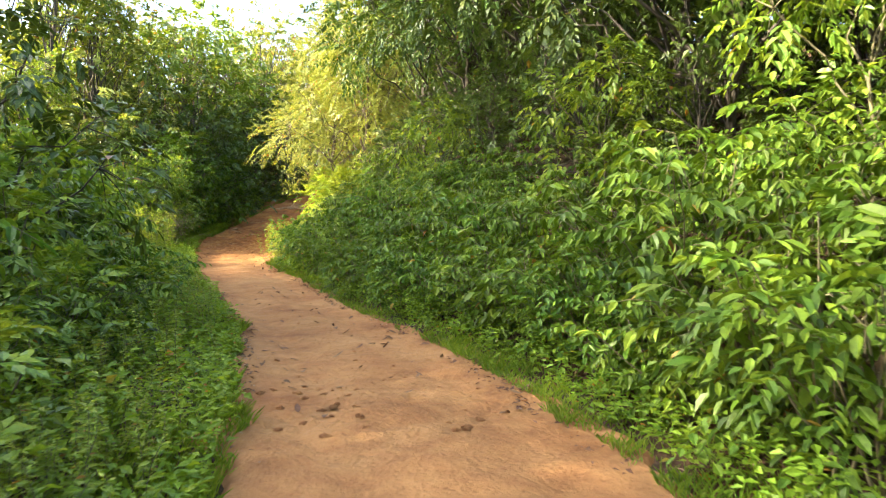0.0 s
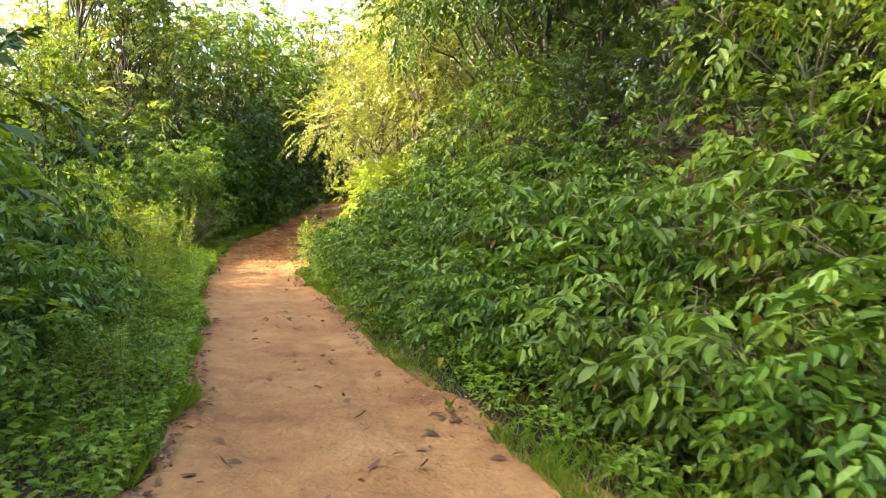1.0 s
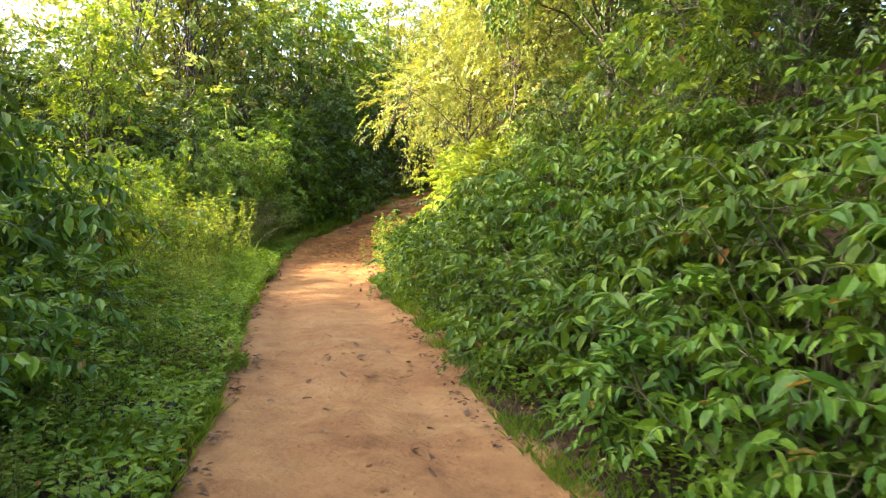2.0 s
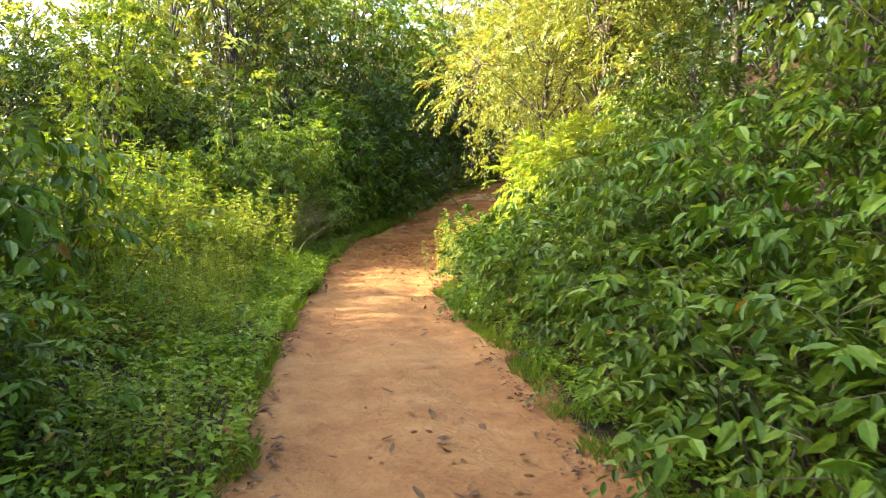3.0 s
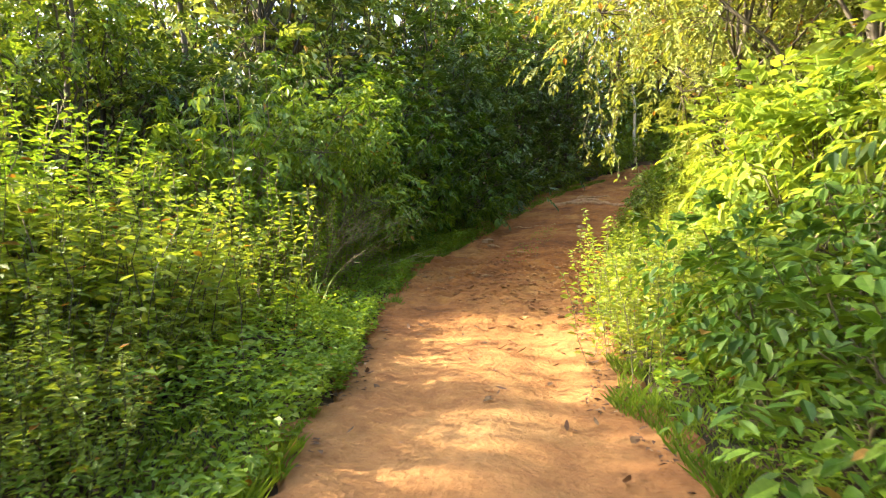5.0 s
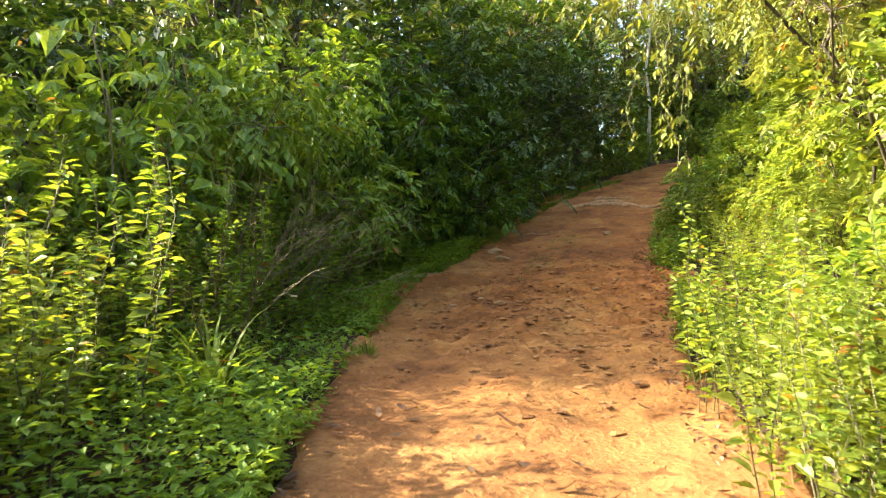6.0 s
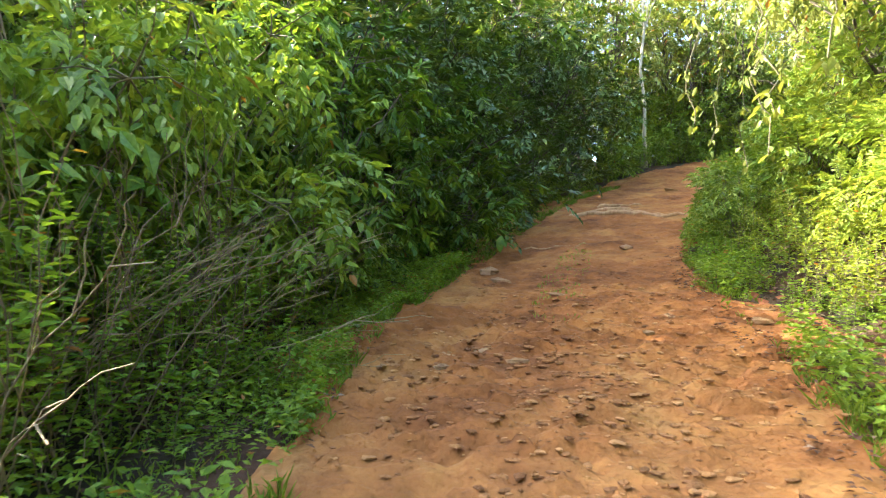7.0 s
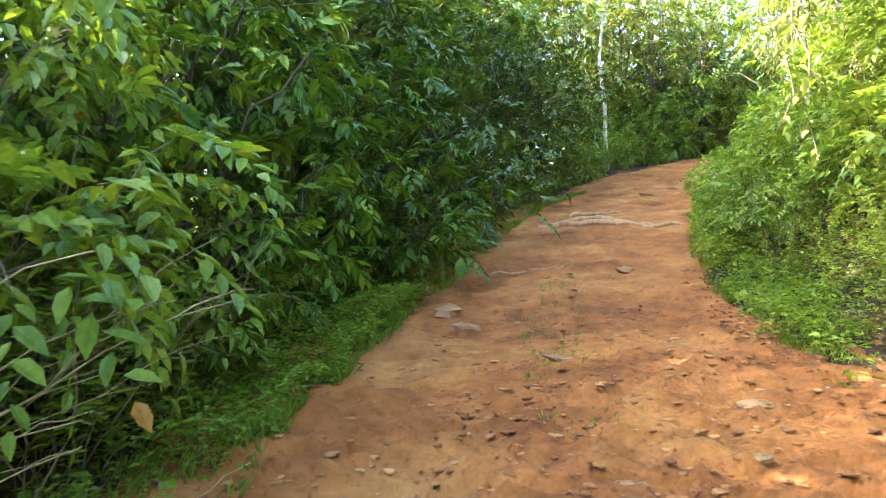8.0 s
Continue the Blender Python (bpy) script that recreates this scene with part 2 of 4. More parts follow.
def lattice(x, y, per_metre, seed):
    """Smooth random field of 0 to 1 with bumps of a given size."""
    x, y = np.asarray(x) * per_metre, np.asarray(y) * per_metre
    i, j = np.floor(x).astype(np.int64), np.floor(y).astype(np.int64)
    u, v = x - i, y - j
    u, v = u * u * (3 - 2 * u), v * v * (3 - 2 * v)

    def at(a, b):
        h = (a * 374761393 + b * 668265263 + seed * 982451653) & 0x7FFFFFFF
        h = ((h ^ (h >> 13)) * 1274126177) & 0x7FFFFFFF
        return ((h ^ (h >> 16)) & 0xFFFF) / 65535.0

    return (at(i, j) * (1 - u) + at(i + 1, j) * u) * (1 - v) + (at(i, j + 1) * (1 - u) + at(i + 1, j + 1) * u) * v


def step_up(f, lo, hi):
    t = np.clip((f - lo) / (hi - lo), 0, 1)
    return t * t * (3 - 2 * t)


def land(x, y):
    """Height of the ground beside the track: a steep bank to the right, level to the left."""
    x, y = np.asarray(x, float), np.asarray(y, float)
    l, r = left_of(y), right_of(y)
    out_r, out_l = np.maximum(x - r, 0), np.maximum(l - x, 0)
    inside = np.clip(np.minimum(x - l, r - x) / 0.35, 0, 1)
    steep = np.maximum(0.65 * step_up(y, 9, 14), step_up(y, 19.5, 24.5))
    bank = 0.85 * np.clip(out_r - 0.9, 0, 1.6 + 3.4 * steep) + (0.12 + 0.18 * steep) * np.clip(out_r - 2.5 - 3.4 * steep, 0, 12)
    rough = 0.06 * wavy(x * 0.8, y * 0.8) * np.clip((out_r + out_l) / 0.6, 0, 1)
    return rise_of(y) + bank + rough - 0.10 * inside - 0.02 * np.clip(out_l - 1, 0, 20)


def mesh_of(name, verts, faces, mat, smooth=False):
    me = bpy.data.meshes.new(name)
    verts, faces = np.ascontiguousarray(verts, np.float32), np.ascontiguousarray(faces, np.int32)
    n, k = faces.shape
    me.vertices.add(len(verts))
    me.vertices.foreach_set("co", verts.ravel())
    me.loops.add(n * k)
    me.loops.foreach_set("vertex_index", faces.ravel())
    me.polygons.add(n)
    me.polygons.foreach_set("loop_start", np.arange(0, n * k, k, dtype=np.int32))
    me.polygons.foreach_set("loop_total", np.full(n, k, np.int32))
    me.polygons.foreach_set("use_smooth", np.full(n, smooth))
    me.materials.append(mat)
    me.update(calc_edges=True)
    me.validate()
    return me


def part(name, me, parent, label=""):
    ob = new(name, me)
    ob.parent = parent
    return tagged(ob, label) if label else ob


def sheet_faces(rows, columns):
    a = (np.arange(rows - 1)[:, None] * columns + np.arange(columns - 1)).ravel()
    return np.stack([a, a + 1, a + columns + 1, a + columns], 1)


# ---- ground and track ----
def stretch(lo, hi, step, far):
    near = np.arange(lo, hi + step / 2, step)
    out, d, at = [], step, 0.0
    while at < far:
        d *= 1.35
        at += d
        out.append(at)
    out = np.array(out)
    return np.concatenate([lo - out[::-1], near, hi + out])


gx, gy = stretch(-20, 8, 0.4, 900), stretch(-8, 62, 0.45, 900)
X, Y = np.meshgrid(gx, gy)
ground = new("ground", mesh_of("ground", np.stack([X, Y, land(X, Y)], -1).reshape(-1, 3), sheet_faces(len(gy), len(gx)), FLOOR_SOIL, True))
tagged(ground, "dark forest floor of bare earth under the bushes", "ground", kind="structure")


def track_height(u, x, y):
    """u runs from 0 at the left edge to 1 at the right: worn wheel lines, washed-out lumps, crumbling edges."""
    ruts = -0.035 * (np.exp(-(((u - 0.27) / 0.1) ** 2)) + np.exp(-(((u - 0.73) / 0.1) ** 2)))
    lumps = np.clip((y - 20) / 5, 0.42, 1)
    rough = lumps * (0.03 * wavy(x * 2.2, y * 2.0, 1.3) + 0.022 * wavy(x * 6.1, y * 5.3, 2.2) + 0.014 * wavy(x * 13, y * 12, 0.4))
    broken = np.clip(np.exp(-(((y - 26.9) / 2.9) ** 4)) * (0.35 + 0.9 * step_up(lattice(x, y, 0.9, 5), 0.3, 0.7)) + 0.4 * step_up(y, 25, 30) * (0.4 + lattice(x, y, 0.7, 9)), 0, 1)
    broken = np.maximum(broken, 0.8 * np.exp(-(((y - 5.2) / 0.55) ** 2)) * np.exp(-(((u - 0.3) / 0.22) ** 2)))
    crust = 0.046 * step_up(lattice(x, y, 5.5, 1) + 0.25 * lattice(x, y, 17, 2), 0.56, 0.70) + 0.038 * step_up(lattice(x, y, 12, 3) + 0.2 * lattice(x, y, 31, 4), 0.6, 0.74)
    rough = rough + broken * crust
    edge = np.minimum(u, 1 - u)
    drop = -0.30 * np.clip(0.02 - edge, 0, 1) / 0.12
    return rise_of(y) + 0.02 + ruts + rough + drop


ty = np.concatenate([np.arange(-14, 4, 0.5), np.arange(4, 23, 0.09), np.arange(23, 31.5, 0.035), np.arange(31.5, 42, 0.06), np.arange(42, 72, 0.3)])
tu = np.linspace(-0.09, 1.09, 66)
U, Y = np.meshgrid(tu, ty)
wl = left_of(Y) + 0.15 * wavy(Y * 1.9, Y * 0.3, 0.7) + 0.05 * wavy(Y * 4, Y * 0.2, 4.0)
wr = right_of(Y) + 0.15 * wavy(Y * 2.3, Y * 0.4, 5.1) + 0.05 * wavy(Y * 4.6, Y * 0.2, 1.0)
X = wl + (wr - wl) * U
road = new("road", mesh_of("road", np.stack([X, Y, track_height(U, X, Y)], -1).reshape(-1, 3), sheet_faces(len(ty), len(tu)), ROAD_SOIL, True))
tagged(road, "rutted red earth track climbing between the bushes", "dirt road", kind="structure")


def track_at(x, y):
    u = (x - left_of(y)) / (right_of(y) - left_of(y))
    return track_height(u, x, y)


# ---- leaves, twigs, stems ----
UP = np.array([0.0, 0.0, 1.0])


def unit(v):
    return v / np.maximum(np.linalg.norm(v, axis=-1, keepdims=True), 1e-9)


def leaf_mesh(name, base, way, face, length, width, mat, fine=True):
    """Folded, drooping leaf blades: base points, directions, the way each upper side faces, lengths and widths."""
    way = unit(way)
    side = unit(np.cross(way, face))
    top = np.cross(side, way)
    L, W = np.asarray(length)[:, None], np.asarray(width)[:, None]
    n = len(base)
    tip = base + way * L - top * L * 0.16
    if fine:
        lift = top * W * 0.16
        a, b = (base + way * L * 0.27 + side * W * h + lift - top * L * 0.01 for h in (0.46, -0.46))
        c, d = (base + way * L * 0.64 + side * W * h + lift - top * L * 0.06 for h in (0.42, -0.42))
        verts = np.stack([base, a, c, tip, d, b], 1).reshape(-1, 3)
        faces = np.array([[0, 2, 1], [0, 3, 2], [0, 4, 3], [0, 5, 4]])
        k = 6
    else:
        a = base + way * L * 0.45 + side * W * 0.5 + top * W * 0.12
        b = base + way * L * 0.45 - side * W * 0.5 + top * W * 0.12
        verts = np.stack([base, a, tip, b], 1).reshape(-1, 3)
        faces = np.array([[0, 2, 1], [0, 3, 2]])
        k = 4
    faces = (faces[None] + (np.arange(n) * k)[:, None, None]).reshape(-1, 3)
    return mesh_of(name, verts, faces, mat)


def single_leaf(name, mat, length, width, curl):
    """One leaf with a sunk midrib, a curved blade and a short stalk, along +y, facing up."""
    f = np.linspace(0, 1, 6)
    half = width * 0.5 * np.sin(np.pi * np.clip(f * 0.94 + 0.03, 0, 1)) ** 0.75
    y, z = length * f, -curl * length * f**2
    verts = np.concatenate([np.stack([h * half, y, z + np.abs(h) * half * 0.3], 1) for h in (-1.0, 0.0, 1.0)])
    faces = [(c * 6 + k, (c + 1) * 6 + k, (c + 1) * 6 + k + 1, c * 6 + k + 1) for c in range(2) for k in range(5)]
    return mesh_of(name, verts, np.array(faces), mat, True)


LEAVES = {}


def leaf_parts(thing, base, way, face, length, width, mat):
    """Leaves that stand out, each a part of its own on a shared mesh."""
    if mat.name not in LEAVES:
        LEAVES[mat.name] = [single_leaf("leaf", mat, 1.0, w, c) for w, c in ((0.4, 0.15), (0.46, 0.3), (0.5, 0.45))]
    way = unit(way)
    side = unit(np.cross(way, face))
    top = np.cross(side, way)
    for n, (o, x, y, z, l) in enumerate(zip(base, side, way, top, length)):
        ob = part("leaf", LEAVES[mat.name][n % 3], thing)
        m = Matrix((x * l, y * l, z * l)).transposed().to_4x4()
        ob.matrix_basis = Matrix.Translation(o) @ m


def sprays(rng, origin, way, twig, count, leaf, slim, droop):
    """Leafy twigs: leaves set alternately along each, with one at its end. Returns base, way, face, length, width and the twigs' ends."""
    n = len(origin)
    side = unit(np.cross(way, UP + rng.normal(0, 0.25, (n, 3))))
    top = np.cross(side, way)
    bases, ways, faces, lengths = [], [], [], []
    twig = twig * rng.uniform(0.7, 1.3, (n, 1))
    big = leaf * rng.uniform(0.75, 1.25, n)
    for k in range(count):
        f = (k + 1) / count
        at = origin + way * twig * f - UP * twig * droop * f * f
        hand = 1 if k % 2 else -1
        if k == count - 1:
            w = way - UP * droop * 0.9
        else:
            w = way * (0.35 + 0.5 * f) + side * hand * rng.uniform(0.7, 1.1, (n, 1)) - UP * (droop * rng.uniform(0.3, 1.4, (n, 1)))
        bases.append(at)
        ways.append(w + rng.normal(0, 0.1, (n, 3)))
        faces.append(top * 0.8 + UP * 0.6 + rng.normal(0, 0.22, (n, 3)))
        lengths.append(big * (0.75 + 0.35 * math.sin(math.pi * min(f, 0.95))) * rng.uniform(0.85, 1.15, n))
    lengths = np.concatenate(lengths)
    ends = origin + way * twig * 0.97 - UP * twig * droop * 0.94
    return np.concatenate(bases), np.concatenate(ways), np.concatenate(faces), lengths, lengths * slim * rng.uniform(0.85, 1.15, len(lengths)), ends


def tubes(name, runs, mat, sides=5):
    """Round tapered stems: each run is (points, radii). One mesh."""
    verts, faces, start = [], [], 0
    for points, radii in runs:
        points, radii = np.asarray(points, float), np.asarray(radii, float)
        along = unit(np.gradient(points, axis=0))
        a = unit(np.cross(along, np.array([0.31, 0.95, 0.12])))
        b = np.cross(along, a)
        turn = np.linspace(0, 2 * math.pi, sides, endpoint=False)
        ring = points[:, None] + radii[:, None, None] * (np.cos(turn)[None, :, None] * a[:, None] + np.sin(turn)[None, :, None] * b[:, None])
        verts.append(ring.reshape(-1, 3))
        m = len(points)
        i = np.arange(m - 1)[:, None] * sides
        j = np.arange(sides)[None]
        j2 = (j + 1) % sides
        faces.append((np.stack([i + j, i + j2, i + sides + j2, i + sides + j], -1) + start).reshape(-1, 4))
        start += m * sides
    return mesh_of(name, np.concatenate(verts), np.concatenate(faces), mat, True)


def bent(rng, a, b, sag=0.1, steps=6, wobble=0.04):
    a, b = np.asarray(a, float), np.asarray(b, float)
    f = np.linspace(0, 1, steps)[:, None]
    far = np.linalg.norm(b - a)
    p = a + (b - a) * f + UP * sag * far * np.sin(f * math.pi)
    p[1:-1] += rng.normal(0, wobble * far, (steps - 2, 3))
    return p


def twig_runs(origin, ends, thick):
    return [((o, (o + e) / 2 + UP * 0.02, e), (thick, thick * 0.7, thick * 0.3)) for o, e in zip(origin, ends)]


def in_blobs(rng, blobs, n, shell=0.45):
    """Points near the skin of a heap of uneven blobs (centre, radii), with the way out from each."""
    volume = np.array([r[0] * r[1] * r[2] for _, r in blobs]) ** 0.67
    pick = rng.choice(len(blobs), n, p=volume / volume.sum())
    way = unit(rng.normal(0, 1, (n, 3)))
    depth = 1 - shell * rng.random((n, 1)) ** 1.4
    lumpy = 1 + 0.22 * np.sin(way[:, :1] * 5 + pick[:, None]) * np.cos(way[:, 1:2] * 6 + 2 * pick[:, None])
    c, r = np.array([b[0] for b in blobs])[pick], np.array([b[1] for b in blobs])[pick]
    return c + way * r * depth * lumpy, unit(way / r), pick


# ---- plants: each kind is built once per variant and then copied ----
def bush(seed, name, width, height, n, count, leaf, slim, mat, droop=0.45, twig=0.3, fine=True, stem_mat=STEM, flat=0.0, apart=0):
    rng = np.random.default_rng(seed)
    blobs = []
    for _ in range(12):
        turn, far = rng.uniform(0, 2 * math.pi), width * 0.4 * math.sqrt(rng.random())
        h = height * rng.uniform(0.25, 0.85)
        r = width * rng.uniform(0.13, 0.24)
        blobs.append(((far * math.cos(turn), far * math.sin(turn), h), (r, r * rng.uniform(0.85, 1.15), min(r * rng.uniform(0.8, 1.2), h))))
    origin, way, pick = in_blobs(rng, blobs, n, 0.6)
    origin[:, 2] = np.maximum(origin[:, 2], 0.05 + 0.2 * rng.random(n))
    way = unit(way + UP * (0.35 - flat) + rng.normal(0, 0.35, (n, 3)))
    base, ways, faces, length, wide, ends = sprays(rng, origin, way, twig, count, leaf, slim, droop)
    thing = new(name)
    outer = rng.permutation(len(base))[:apart]
    single = base[outer], ways[outer], faces[outer], length[outer] * rng.uniform(1.0, 1.7, len(outer)), wide[outer]
    rest = np.setdiff1d(np.arange(len(base)), outer)
    base, ways, faces, length, wide = (v[rest] for v in (base, ways, faces, length, wide))
    foliage = part("foliage", leaf_mesh(name + "_foliage", base, ways, faces, length, wide, mat, fine), thing)
    tagged(foliage, kind="stuff")
    leaf_parts(foliage, *single, mat)
    runs = []
    for centre, r in blobs:
        root = rng.normal(0, width * 0.06, 3) * (1, 1, 0) - (0, 0, 0.12)
        runs.append((bent(rng, root, np.array(centre) + (0, 0, r[2] * 0.5), 0.06, 6), np.linspace(0.016, 0.005, 6) * height / 1.5))
    for o, p in zip(origin[::12], pick[::12]):
        runs.append((bent(rng, np.array(blobs[p][0]) * (0.7, 0.7, 0.75), o, 0.1, 3), np.linspace(0.006, 0.003, 3)))
    runs += twig_runs(origin[::9], ends[::9], 0.003)
    tagged(part("branchwork", tubes(name + "_stems", runs, stem_mat, 3), thing), kind="stuff")
    return thing


def tree(seed, name, height, spread, clear, n, count, leaf, slim, mat, bark=BARK, droop=0.6, twig=0.4, lean=0.0, girth=0.1, fine=False, blob_count=20, size=0.25, apart=0):
    rng = np.random.default_rng(seed)
    trunk = bent(rng, (0, 0, -0.25), (lean * height, 0.1 * rng.normal(), height * 0.86), 0.0, 9, 0.012)
    blobs, runs = [], []
    for k in range(blob_count):
        f = clear + (1 - clear) * (k + 0.5) / blob_count
        turn, reach = k * 2.4 + rng.uniform(-0.5, 0.5), spread * (0.30 + 0.35 * rng.random()) * (1.15 - 0.75 * max(f - 0.45, 0) / 0.55)
        root = trunk[min(int(f * 8.2), 8)]
        centre = np.array([root[0] + reach * math.cos(turn), root[1] + reach * math.sin(turn), height * f + rng.normal(0, 0.15)])
        r = spread * size * rng.uniform(0.7, 1.25)
        blobs.append((tuple(centre), (r, r, r * rng.uniform(0.65, 1.0))))
        fork = trunk[max(min(int(f * 8.2) - 2, 7), 1)]
        runs.append((bent(rng, fork, centre, 0.08, 6, 0.05), np.linspace(girth * 0.42, 0.012, 6)))
    origin, way, pick = in_blobs(rng, blobs, n, 0.7)
    way = unit(way + UP * 0.15 + rng.normal(0, 0.4, (n, 3)))
    base, ways, faces, length, wide, ends = sprays(rng, origin, way, twig, count, leaf, slim, droop)
    thing = new(name)
    outer = rng.permutation(len(base))[:apart]
    single = base[outer], ways[outer], faces[outer], length[outer] * rng.uniform(1.0, 1.7, len(outer)), wide[outer]
    rest = np.setdiff1d(np.arange(len(base)), outer)
    base, ways, faces, length, wide = (v[rest] for v in (base, ways, faces, length, wide))
    crown = part("crown", leaf_mesh(name + "_crown", base, ways, faces, length, wide, mat, fine), thing)
    leaf_parts(crown, *single, mat)
    for o, p in zip(origin[::7], pick[::7]):
        runs.append((bent(rng, blobs[p][0], o, 0.08, 3), np.linspace(0.012, 0.004, 3)))
    part("branchwork", tubes(name + "_limbs", runs, bark, 3), thing)
    flare = girth * (np.linspace(1, 0.3, 9) + np.array([0.35, 0.08, 0, 0, 0, 0, 0, 0, 0]))
    part("trunk", tubes(name + "_trunk", [(trunk, flare)], bark, 9), thing)
    return thing


def weed(seed, name, height, stalks, mat, leaf=0.07, spread=0.35, gap=0.055, stem_mat=STEM, thick=0.006, low=0.22, fine=True):
    """A clump of upright leafy stalks."""
    rng = np.random.default_rng(seed)
    runs, base, ways, faces, lengths = [], [], [], [], []
    for _ in range(stalks):
        root = np.append(rng.normal(0, spread * 0.5, 2), -0.08)
        h = height * rng.uniform(0.6, 1.1)
        end = root + np.append(rng.normal(0, 0.16 * height, 2), h)
        p = bent(rng, root, end, 0.0, 7, 0.02 if gap < 0.08 else 0.035)
        runs.append((p, np.linspace(thick, thick * 0.35, 7)))
        for f in low + (1 - low) * np.linspace(0, 1, max(int(h / gap), 3)) ** 0.75:
            at = np.array([np.interp(f * 6, range(7), p[:, a]) for a in range(3)])
            for _ in range(2):
                turn = rng.uniform(0, 2 * math.pi)
                out = np.array([math.cos(turn), math.sin(turn), rng.uniform(-0.2, 0.55)])
                base.append(at + out * 0.015)
                ways.append(out)
                faces.append(UP + rng.normal(0, 0.3, 3))
                lengths.append(leaf * rng.uniform(0.7, 1.3) * (1.2 - 0.6 * f))
    lengths = np.array(lengths)
    thing = new(name)
    part("foliage", leaf_mesh(name + "_foliage", np.array(base), np.array(ways), np.array(faces), lengths, lengths * 0.48, mat, fine), thing)
    tagged(part("stalk_clump", tubes(name + "_stalks", runs, stem_mat, 3), thing), kind="stuff")
    return thing


def fronds(rng, origin, way, rachis, pairs, leaf, slim, droop):
    """Arching stalks with paired, hanging leaflets and one at the end. Returns as sprays() does, and the stalks."""
    n = len(origin)
    side = unit(np.cross(way, UP + rng.normal(0, 0.2, (n, 3))))
    run = rachis * rng.uniform(0.7, 1.25, (n, 1))
    big = leaf * rng.uniform(0.8, 1.25, n)
    bases, ways, faces, lengths, stalks = [], [], [], [], [origin]
    for k in range(pairs + 1):
        f = (k + 1.3) / (pairs + 1.3)
        at = origin + way * run * f - UP * run * droop * f * f
        along = unit(way - UP * 2 * droop * f)
        stalks.append(at)
        for hand in (-1, 1) if k < pairs else (0,):
            w = along * (0.5 if hand else 1.0) + side * hand - UP * rng.uniform(0.2, 0.95, (n, 1))
            bases.append(at)
            ways.append(w + rng.normal(0, 0.3, (n, 3)))
            faces.append(UP + side * hand * 0.35 + along * 0.2 + rng.normal(0, 0.42, (n, 3)))
            lengths.append(big * (0.78 + 0.35 * math.sin(math.pi * min(f, 0.9))) * rng.uniform(0.6, 1.25, n))
    lengths = np.concatenate(lengths)
    return np.concatenate(bases), np.concatenate(ways), np.concatenate(faces), lengths, lengths * slim * rng.uniform(0.8, 1.2, len(lengths)), np.stack(stalks[::2], 1)


def frond_bush(seed, name, width, height, stems, each, pairs, leaf, slim, mat, rachis=0.5, droop=0.4, low=0.3, fine=True, apart=0, stem_mat=STEM, thick=0.011):
    """Arching stems from one root, with stalks of paired leaflets all the way up."""
    rng = np.random.default_rng(seed)
    runs, origin, way = [], [], []
    for k in range(stems):
        turn = k * 2.4 + rng.uniform(-0.5, 0.5)
        reach = width * 0.5 * math.sqrt((k + 0.5) / stems) * rng.uniform(0.75, 1.1)
        rise = height * rng.uniform(0.72, 1.05) * (1 - 0.45 * (2 * reach / width) ** 2)
        out = np.array([math.cos(turn), math.sin(turn), 0.0])
        f = np.linspace(0, 1, 7)[:, None]
        p = rng.normal(0, 0.05, 3) * (1, 1, 0) * width + out * reach * f**1.5 + UP * (rise * f**0.85 - 0.12 * (1 - f))
        p[1:] += rng.normal(0, 0.018 * height, (6, 3))
        runs.append((p, np.linspace(thick, thick * 0.35, 7) * height / 1.5))
        for j, g in enumerate(np.linspace(low + rng.uniform(-0.05, 0.1), 1, each)):
            spin = j * 2.4 + turn + rng.uniform(-0.6, 0.6)
            origin.append([np.interp(g * 6, range(7), p[:, a]) for a in range(3)])
            way.append(np.array([math.cos(spin), math.sin(spin), 0.15 + 0.7 * g * rng.random()]) + out * 0.55)
    origin, way = np.array(origin), unit(np.array(way))
    base, ways, faces, length, wide, stalks = fronds(rng, origin, way, rachis, pairs, leaf, slim, droop)
    thing = new(name)
    outer = rng.permutation(len(base))[:apart]
    rest = np.setdiff1d(np.arange(len(base)), outer)
    foliage = part("foliage", leaf_mesh(name + "_foliage", base[rest], ways[rest], faces[rest], length[rest], wide[rest], mat, fine), thing)
    tagged(foliage, kind="stuff")
    leaf_parts(foliage, base[outer], ways[outer], faces[outer], length[outer], wide[outer], mat)
    step = 2 if fine else 3
    runs += [(p, np.linspace(0.005, 0.0025, len(p))) for p in stalks[::step]]
    tagged(part("branchwork", tubes(name + "_stems", runs, stem_mat, 3), thing), kind="stuff")
    return thing


def tag_all(things, label, category):
    for t in things:
        tagged(t, label, category)
    return things


broad = tag_all([frond_bush(s, "broadleaf_bush", 2.0, 1.75, 13, 9, 5, 0.125, 0.42, LEAF_BROAD, 0.46, 0.4, 0.3) for s in (1, 2, 3)],
    "leafy green bush with long drooping leaves on the bank", "bush")
near_broad = tag_all([frond_bush(s, "broadleaf_bush", 1.9, 1.75, 16, 9, 4, 0.135, 0.42, LEAF_BROAD, 0.42, 0.42, 0.22, apart=60) for s in (5, 6, 7)],
    "leafy green bush with long drooping leaves beside the track", "bush")
near_small = tag_all([bush(s, "broadleaf_bush", 1.9, 1.75, 175, 8, 0.112, 0.5, LEAF_BROAD, 0.6, 0.3, apart=30) for s in (14, 15)],
    "leafy green bush with small drooping leaves beside the track", "bush")
